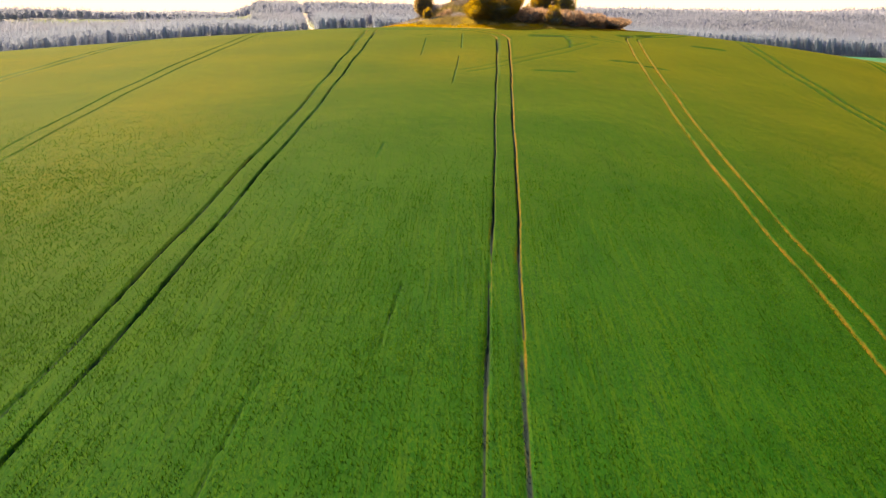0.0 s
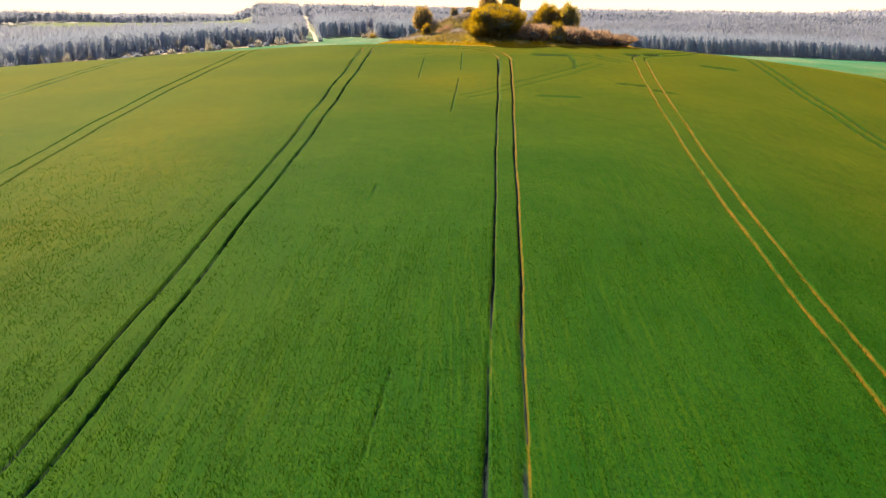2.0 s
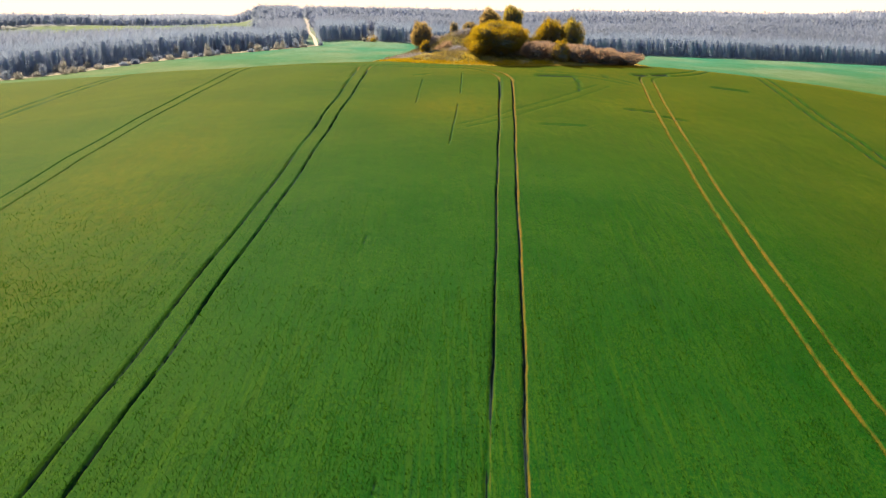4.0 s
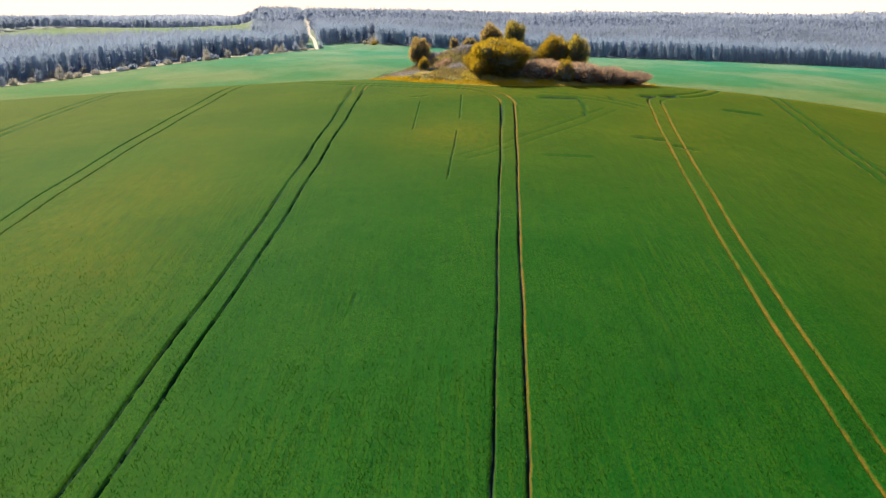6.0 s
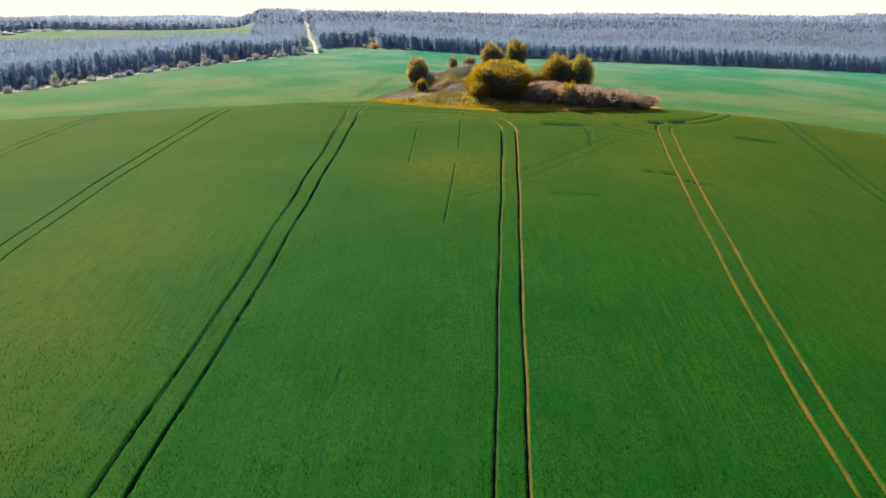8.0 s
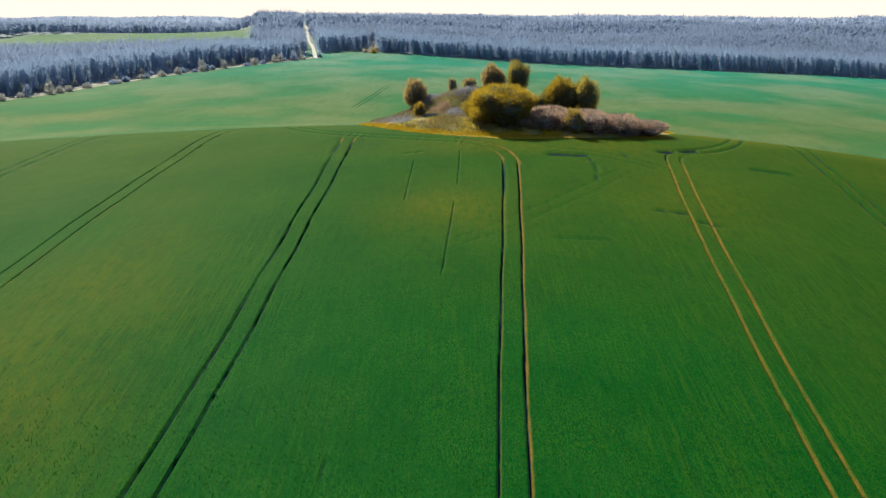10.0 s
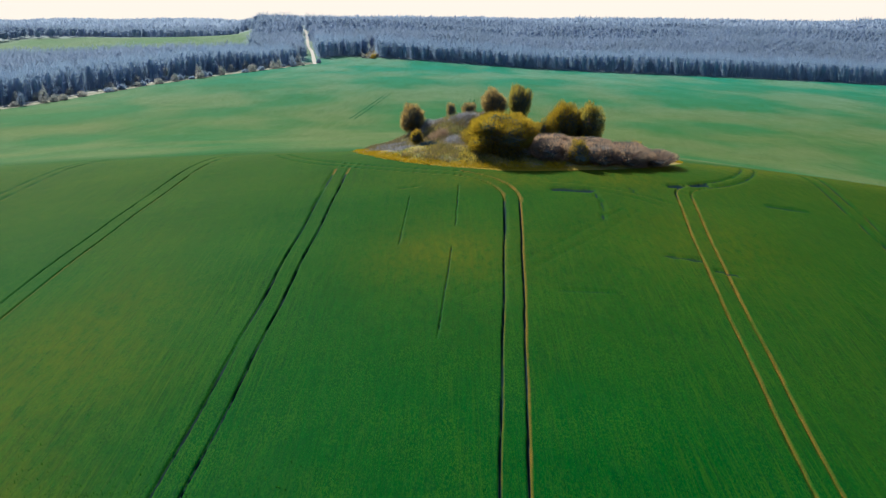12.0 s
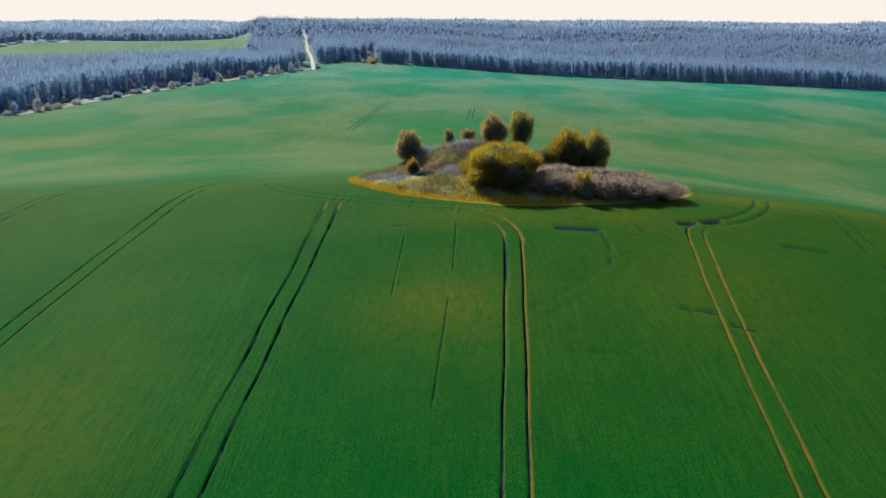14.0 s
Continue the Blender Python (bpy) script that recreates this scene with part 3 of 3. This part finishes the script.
class Crown:
    """The uneven outer form of a crown: bulges round a heart, flat-footed for bushes that reach the ground."""

    def __init__(self, r, height, width, depth, steep, bulges=16, belly=0.22):
        self.h, self.w, self.d, self.steep, self.belly = height, width, depth, steep, belly
        self.aim = r.standard_normal((bulges, 3)) + np.array([0, 0, 0.35])
        self.aim /= np.linalg.norm(self.aim, axis=1, keepdims=True)
        self.size = r.uniform(0.55, 1.0, bulges)
        self.heart = np.array([0, 0, height * 0.25])

    def at(self, way, share):
        """The point at the given share of the way from the heart to the outer form, for unit directions."""
        near = 1 - way @ self.aim.T
        bulge = np.max(self.size[None] * np.exp(-near / 0.06), 1) + 0.7 * np.max(self.size[None, :4] * np.exp(-near[:, :4] / 0.30), 1)
        reach = (0.64 + 0.38 * np.clip(bulge / 1.25, 0, 1)) * share
        flat = np.hypot(way[:, 0], way[:, 1]) + 1e-6
        s = flat ** (2 * self.steep)
        x = way[:, 0] / flat * s * reach * self.w * 0.5
        y = way[:, 1] / flat * s * reach * self.d * 0.5
        z = self.h * (self.belly + np.where(way[:, 2] > 0, 1 - self.belly, self.belly + 0.08) * way[:, 2] * reach)
        return np.stack([x, y, z], 1)


def unit(r, n):
    d = r.standard_normal((n, 3))
    return d / np.linalg.norm(d, axis=1, keepdims=True)


def shade_core(crown, share, r):
    """A rough closed mass added inside a crown to block the sun and keep its front dark."""
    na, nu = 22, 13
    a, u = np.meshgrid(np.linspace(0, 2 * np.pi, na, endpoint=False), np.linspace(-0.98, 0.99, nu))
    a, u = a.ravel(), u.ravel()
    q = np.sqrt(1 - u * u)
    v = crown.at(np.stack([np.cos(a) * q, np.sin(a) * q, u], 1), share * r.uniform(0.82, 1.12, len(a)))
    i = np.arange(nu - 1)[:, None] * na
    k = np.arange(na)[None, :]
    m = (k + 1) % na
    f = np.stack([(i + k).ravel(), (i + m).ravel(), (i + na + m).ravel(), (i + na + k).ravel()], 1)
    return mesh_from("shade_core", v, f, [M_SHADE_TWIG], False)


def shrub(name, x, y, height, width, material, label, category, seed, leaves=9000, size=0.36, stems=4, forks=7, depth=None, group="", slim=0.16, steep=0.5, dense=0.72, up=0.5, bulges=16, belly=0.22):
    """A tree or shrub on the mound: limbs below, shade-coloured twigs and a sun-blocking mass inside, many slim leaves
    round an uneven crown.
    """
    r = np.random.RandomState(seed)
    ob = tagged(new(name), label, category, group)
    foot = min(float(surface(x, y)), float(surface(x, y - 0.38 * (depth or width))))       # a spreading crown comes down to the lowest ground under it
    height = height + 0.8 * (float(surface(x, y)) - foot)
    ob.location = (x, y, foot - 0.05)
    v, f, tips = skeleton_of(r, height, width, stems, forks)
    yy = (depth or width) / width
    part("trunk" if stems == 1 else "stems", mesh_from("stems", np.array(v) * (1, yy, 1), f, [M_BARK]), ob)
    crown = Crown(r, height, width, depth or width, steep, bulges, belly)
    way = unit(r, leaves)
    p = crown.at(way, r.uniform(0.55, 1.06, leaves) ** 0.6)
    aim = 0.6 * way + up * (p + np.array([0, 0, 0.1 * height])) / (0.5 * height) + 0.40 * r.standard_normal((leaves, 3))      # shoots fan up from the foot
    part("crown", slivers("crown", p, aim, np.full(leaves, size), np.full(leaves, size * slim), material, r), ob)
    n = leaves // 2
    way = unit(r, n)
    p = crown.at(way, r.uniform(0.10, 0.80, n))
    part("brushwood", slivers("brushwood", p, p - crown.heart + np.array([0, 0, 0.3 * height]) * r.uniform(0, 1, (n, 1)), np.full(n, size * 1.7), np.full(n, size * 0.22), M_SHADE_TWIG, r), ob, "dense inner twigs coloured as shade")
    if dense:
        part("shade_core", shade_core(crown, dense, r), ob, "added mass inside the crown that blocks the sun")
    return ob


shrub("tree", -4.0, 197.5, 5.4, 4.7, M_LEAF_RUST, "small round tree with orange-tipped young leaves on the mound", "tree", 1, 7000, 0.50, 1, 14, dense=0.5, slim=0.10, belly=0.42)
shrub("sapling", -2.9, 189.6, 2.9, 1.9, M_LEAF_GOLD, "slim golden-green sapling on the mound's dry flank", "sapling", 2, 2200, 0.34, 2, 5, dense=0.5, belly=0.35)
shrub("sapling", 2.3, 199.5, 2.7, 1.7, M_LEAF_RUST, "sparse orange-leaved sapling on the mound's ridge", "sapling", 3, 1100, 0.34, 2, 5, dense=0.0, slim=0.12, belly=0.45)
shrub("sapling", 5.2, 200.6, 2.9, 2.9, M_LEAF_RUST, "low rusty sapling behind the mound's ridge", "sapling", 4, 1700, 0.36, 3, 5, dense=0.0, slim=0.12, belly=0.45)
shrub("tree", 8.9, 197.2, 4.5, 4.6, M_LEAF_RUST, "round orange-brown tree on the mound's top", "tree", 5, 8000, 0.44, 1, 12, dense=0.6, slim=0.12, belly=0.36)
shrub("tree", 13.2, 197.6, 6.1, 4.5, M_LEAF_GREEN, "upright dark-limbed green tree on the mound's top", "tree", 6, 5200, 0.55, 1, 18, dense=0.5, slim=0.10, up=0.8, belly=0.52)
shrub("tree", 19.9, 194.2, 7.0, 6.2, M_LEAF_GOLD, "broad golden-leaved tree on the mound's far shoulder", "tree", 7, 12000, 0.42, 2, 9, dense=0.55, belly=0.36)
shrub("tree", 23.8, 193.6, 7.2, 4.9, M_LEAF_GREEN, "golden-green tree beside another on the mound's shoulder", "tree", 8, 10000, 0.42, 1, 14, dense=0.5, belly=0.4)
shrub("bush", 9.6, 181.3, 6.0, 12.5, M_LEAF_GOLD, "large dense yellow-green bush on the mound's near slope", "bush", 9, 60000, 0.36, 9, 8, depth=10.4, steep=0.36, dense=0.84, bulges=30, belly=0.42)
shrub("bush", 20.0, 175.9, 3.9, 3.4, M_LEAF_GOLD, "small yellow-green bush among dry shrubs", "bush", 10, 6500, 0.32, 4, 5, dense=0.8)
shrub("bush", 17.2, 196.6, 2.4, 4.4, M_LEAF_GOLD, "low yellow shrub beside the golden trees", "bush", 12, 3000, 0.34, 5, 4, dense=0.5)
shrub("bush", 12.6, 179.4, 1.6, 2.6, M_BLOSSOM, "pale leafless shrub in the large bush's shade", "bush", 20, 1600, 0.34, 4, 4, dense=0.0)


def bramble(x, y, height, width, depth, stems, material, label, seed):
    """A patch of tangled stems, thick in the middle and thinning out to its edge, rooted on the slope."""
    r = np.random.RandomState(seed)
    base = float(surface(x, y))
    dx, dy = r.normal(0, 0.25 * width, stems), r.normal(0, 0.25 * depth, stems)
    full = np.exp(-(dx / (0.42 * width)) ** 2 - (dy / (0.42 * depth)) ** 2) * (0.75 + 0.4 * wobble(dx, dy, 1.6, seed))
    root = np.stack([dx, dy, surface(x + dx, y + dy) - base + height * np.clip(full, 0, 1) * r.uniform(-0.05, 0.75, stems)], 1)
    aim = r.standard_normal((stems, 3)) * (0.8, 0.8, 0.4) + np.array([0, 0, 0.7])
    ob = tagged(new("bramble", slivers("bramble", root, aim, np.where(r.uniform(0, 1, stems) < 0.5, 0.5, 0.3), np.full(stems, 0.055), material, r)), label, "bramble", kind="stuff")
    ob.location = (x, y, base)
    return ob


for x, y, h, w, dp, n, what, label in ((-1.6, 196.6, 1.5, 6.0, 4.0, 3600, M_TWIG_MAUVE, "low shaded bramble thicket behind the mound's ridge"),
                                       (4.6, 195.2, 1.1, 6.5, 4.0, 3600, M_TWIG_MAUVE, "low mauve thicket of dry stems near the mound's top"),
                                       (-7.0, 191.6, 0.9, 7.0, 5.0, 3000, M_TWIG_MAUVE, "knee-high mauve bramble on the mound's dry flank"),
                                       (2.6, 188.4, 1.2, 4.6, 5.0, 3500, M_TWIG_MAUVE, "small mauve bramble on the mound's grassy slope"),
                                       (0.4, 191.6, 1.0, 3.6, 3.0, 4000, M_TWIG_PINK, "low pinkish shrub on the mound's ridge"),
                                       (-1.2, 188.0, 0.9, 3.0, 2.6, 4000, M_SHADE_TWIG, "small dark weed clump beside the sapling"),
                                       (-4.6, 187.4, 0.7, 5.0, 3.6, 1500, M_TWIG_MAUVE, "sparse grey stems low on the mound's flank")):
    bramble(x, y, h, w, dp, n, what, label, 70 + int(10 * abs(x)))
shrub("bush", 30.5, 190.0, 2.2, 2.8, M_LEAF_GREEN, "small dark green shrub behind the dry thicket", "bush", 15, 1500, 0.3, 3, 4, dense=0.5)
for i, (x, y, h, w, dp) in enumerate(((16.2, 178.5, 2.7, 6.0, 6.5), (19.4, 178.3, 2.7, 6.5, 7.5), (23.2, 178.0, 2.7, 7.0, 8.0), (27.2, 178.3, 2.5, 7.4, 8.0), (31.2, 179.8, 2.1, 6.8, 7.8), (17.0, 184.4, 2.0, 6.8, 7.0), (22.6, 185.4, 1.8, 7.6, 7.0), (28.0, 185.8, 1.6, 7.6, 7.0))):
    shrub("thicket_bush", x, y, h, w, M_TWIG_PINK, "dense leafless bush of pinkish-brown dry stems", "bush", 30 + i, 12500, 0.42, 9, 7, depth=dp, group="dry thicket on the mound", slim=0.09, steep=0.36, dense=0.80, bulges=34, up=0.9, belly=0.42)


# ---- woods ----
def wood_spots(step, ylo, yhi, seed, test):
    r = np.random.RandomState(seed)
    wide = 0.50 * yhi + 25
    x, y = np.meshgrid(np.arange(-wide, wide, step), np.arange(ylo, yhi, step))
    x, y = x.ravel() + r.uniform(-0.48, 0.48, x.size) * step, y.ravel() + r.uniform(-0.48, 0.48, y.size) * step
    k = test(x, y) & (np.abs(x - 1) < 0.50 * y + 25)
    return np.stack([x[k], y[k]], 1)


def edge_gap(x, y):
    """Metres from the wood's open edge, inwards."""
    return np.minimum(np.where((y < 800) & (x < -80), (edge_left(y) - x), 1e3), np.where(x > road_x(y), y - edge_right(x), 1e3))


def far_trees(name, spots, seed, twigs, size, label, wide=1.0, low=0.36, under=0.0, slim=0.06, material=None):
    """Bare woodland trees: a trunk, an uneven crown of close branches and a haze of fine twigs round it."""
    r = np.random.RandomState(seed)
    n = len(spots)
    x, y = spots[:, 0], spots[:, 1]
    z = land(x, y)
    h = r.uniform(13.0, 17.5, n) + 1.6 * wobble(x, y, 0.03, 77) - 4.0 * ((x < -0.193 * y) & (y > 900)) - 2.0 * (y > 2300)
    w = r.uniform(2.6, 4.0, n) * wide
    core = 0.55
    # crown: three rings and a top, every corner pushed in or out
    na = 6
    us3 = np.array([-0.75, 0.05, 0.70])
    ang = np.arange(na) * 2 * np.pi / na
    a = ang[None, None, :] + r.uniform(0, 6.28, (n, 1, 1)) + 0.5 * np.arange(3)[None, :, None]
    rad = np.sqrt(1 - us3 ** 2)[None, :, None] * w[:, None, None] * core * r.uniform(0.70, 1.25, (n, 3, na))
    crest = 0.80
    cz = (low * core + (crest - low * core) * (0.5 + 0.5 * us3[None, :, None] * r.uniform(0.85, 1.12, (n, 3, na)))) * h[:, None, None]
    ring = np.stack([x[:, None, None] + rad * np.cos(a), y[:, None, None] + rad * np.sin(a), z[:, None, None] + cz], -1).reshape(n, -1, 3)
    top = np.stack([x, y, z + h * crest], 1)[:, None, :]
    cv = np.concatenate([ring, top], 1)
    m = 3 * na + 1
    tri = []
    for j in range(2):
        for k in range(na):
            q = (k + 1) % na
            tri += [(j * na + k, j * na + q, (j + 1) * na + q), (j * na + k, (j + 1) * na + q, (j + 1) * na + k)]
    tri += [(2 * na + k, 2 * na + (k + 1) % na, 3 * na) for k in range(na)]
    cf = (np.array(tri)[None] + (np.arange(n) * m)[:, None, None]).reshape(-1, 3)
    cv = cv.reshape(-1, 3)
    # twigs fan outwards and up from the crown
    k = np.repeat(np.arange(n), twigs)
    t = len(k)
    d = unit(r, t)
    q = r.uniform(0.45, 1.05, t)
    lift = low + (0.97 - low) * (0.5 + 0.5 * d[:, 2] * q)
    lift = np.where(r.uniform(0, 1, t) < under, r.uniform(0.0, 0.45, t), lift)          # understorey
    p = np.stack([x[k] + d[:, 0] * q * w[k], y[k] + d[:, 1] * q * w[k], z[k] + h[k] * lift], 1)
    way = d * (1, 1, 0.7) + np.array([0, 0, 0.9]) + 0.35 * r.standard_normal((t, 3))
    upright = lift < 0.30                                              # thin young stems between the trunks
    way = np.where(upright[:, None], way * 0.12 + np.array([0, 0, 1.0]), way)
    way /= np.linalg.norm(way, axis=1, keepdims=True)
    side = np.cross(way, r.standard_normal((t, 3)))
    side /= np.linalg.norm(side, axis=1, keepdims=True)
    s = size * (r.uniform(0.5, 1.3, t) * np.where(upright & (under > 0), 2.2, 1.0))[:, None]
    tv = np.stack([p - side * s * slim, p + side * s * slim, p + way * s], 1).reshape(-1, 3)
    tf = np.arange(len(tv)).reshape(-1, 3) + len(cv)
    # trunks: three-sided, tapered
    c3 = np.arange(3) * 2.094
    foot3 = np.stack([np.cos(c3), np.sin(c3), 0 * c3], 1)
    thick = (h * 0.024)[:, None, None]
    foot = np.stack([x, y, z - 0.3], 1)[:, None, :] + foot3[None] * thick
    head = np.stack([x, y, z + h * 0.8], 1)[:, None, :] + foot3[None] * thick * 0.35
    head[:, :, :2] += r.normal(0, 0.4, (n, 1, 2))
    sv = np.concatenate([foot, head], 1).reshape(-1, 3)
    b = np.arange(n)[:, None] * 6 + len(cv) + len(tv)
    sf = np.concatenate([np.concatenate([b + i, b + (i + 1) % 3, b + 3 + i], 1) for i in range(3)] + [np.concatenate([b + (i + 1) % 3, b + 3 + (i + 1) % 3, b + 3 + i], 1) for i in range(3)])
    me = mesh_from(name, np.concatenate([cv, tv, sv]), np.concatenate([cf, tf, sf]), [material or M_HAZED_FAR, M_HAZED_BARK], True, np.r_[np.zeros(len(cf) + len(tf)), np.ones(len(sf))])
    return tagged(new(name, me), label, "woodland", kind="stuff")


front = wood_spots(5.2, 380, 960, 51, lambda x, y: wooded(x, y) & (edge_gap(x, y) < 45))
back = wood_spots(6.4, 380, 1010, 52, lambda x, y: wooded(x, y) & (edge_gap(x, y) >= 45))
deep = wood_spots(10.6, 1010, 1560, 53, wooded)
beyond = wood_spots(23.0, 1560, 2350, 54, wooded)
skyline = wood_spots(48.0, 2350, 3600, 55, wooded)
far_trees("woodland_edge", front, 61, 250, 2.1, "leafless trees tinted haze-blue, standing along the field's edge", 1.0, 0.36, 0.38, 0.05, M_HAZED_EDGE)
far_trees("woodland", back, 62, 66, 2.4, "leafless wood tinted haze-blue, seen from above", 1.25, 0.36, 0.0, 0.07)
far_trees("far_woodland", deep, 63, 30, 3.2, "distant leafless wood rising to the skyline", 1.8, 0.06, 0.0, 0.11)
far_trees("distant_woodland", beyond, 64, 24, 6.0, "hazy leafless wood along the horizon", 4.4, 0.1, 0.0, 0.2, M_HAZED_DIST)
far_trees("horizon_woodland", skyline, 65, 30, 8.5, "low wooded ridge far off on the horizon", 9.0, 0.1, 0.0, 0.24, M_HAZED_DIST)


def strip(name, centre, width, material, label, category, lift=0.12, across=4):
    """A strip of ground that follows the land."""
    g = np.gradient(centre, axis=0)
    g /= np.linalg.norm(g, axis=1, keepdims=True)
    side = np.stack([g[:, 1], -g[:, 0]], 1)
    o = np.linspace(-0.5, 0.5, across + 1)
    ragged = 1 + 0.22 * wobble(centre[:, 0], centre[:, 1], 0.15, 9)
    p = centre[:, None, :] + side[:, None, :] * (o[None, :] * (width * ragged)[:, None])[:, :, None]
    x, y = p[:, :, 0].ravel(), p[:, :, 1].ravel()
    z = land(x, y) + lift
    return tagged(new(name, mesh_from(name, np.stack([x, y, z], 1), grid_faces(across + 1, len(centre)), [material], True)), label, category, kind="structure")


ye = np.linspace(400, 800, 90)
strip("verge", np.stack([edge_left(ye) - 7.0, ye], 1), 15.0, M_VERGE, "rough grassy verge between field and wood", "verge", 0.15)
strip("dirt_track", np.stack([edge_left(ye[:52]) - 9.0, ye[:52]], 1), 3.0, M_DIRT, "pale dirt track along the wood's edge", "track", 0.3)
yr = np.linspace(785, 1300, 90)
strip("forest_road", np.stack([road_x(yr) + 0.5 * np.sin(yr * 0.03), yr], 1), 2.7, M_DIRT, "pale bare road climbing through the wood", "road", 0.3)
yr = np.linspace(845, 910, 24)
strip("forest_ride", np.stack([ride_x(yr), yr], 1), 7.0, M_LITTER, "overgrown open ride cut through the wood", "ride", 0.3)
mt = Mat("trodden_crop", 0.9)
mt.colour(mt.mix(mt.noise(0.6, 4), (0.008, 0.070, 0.036), (0.020, 0.090, 0.046)))
mt.b.inputs["Specular IOR Level"].default_value = 0.0
for xa, ya, xb, yb in ((-37.5, 418, -31.0, 540), (9.5, 470, 12.0, 520)):
    for off in (0.0, 2.0):
        t = np.linspace(0, 1, 40)
        strip("wheel_track", np.stack([xa + off + (xb - xa) * t, ya + (yb - ya) * t], 1), 0.4, mt.m, "faint dark wheel track in the far field", "track", 0.06, 2)


def far_bush(x, y, h, w, material, seed, label):
    r = np.random.RandomState(seed)
    ob = tagged(new("bush"), label, "bush", "bushes along the wood's edge")
    ob.location = (x, y, float(land(x, y)) - 0.1)
    v, f, tips = skeleton_of(r, h, w, 4, 4)
    part("stems", mesh_from("stems", v, f, [M_BARK]), ob)
    crown = Crown(r, h, w, w, 0.5)
    way = unit(r, 900)
    p = crown.at(way, r.uniform(0.5, 0.95, 900))
    part("crown", slivers("crown", p, way + np.array([0, 0, 0.7]) + 0.4 * r.standard_normal((900, 3)), np.full(900, 1.0), np.full(900, 0.16), material, r), ob)


rb = random.Random(5)
for i in range(80):
    y = 450 + i * 4.4 + rb.uniform(-3, 3)
    tall = rb.random() < 0.3
    far_bush(edge_left(y) - rb.choice((rb.uniform(0.0, 4.5), rb.uniform(11.5, 15))), y, rb.uniform(5, 9) if tall else rb.uniform(2, 4), rb.uniform(4, 7), M_BLOSSOM if rb.random() < 0.6 else M_HAZED_FAR, 200 + i,
             "pale budding bush on the wood's verge" if tall else "low scrubby bush on the wood's verge")
for i in range(12):
    y = 846 + rb.uniform(0, 40)
    far_bush(ride_x(y) + rb.uniform(-9, 9), y, rb.uniform(2.5, 6), rb.uniform(4, 7), M_BLOSSOM if i % 3 else M_LEAF_GOLD, 300 + i, "pale scrub at the mouth of the woodland ride")
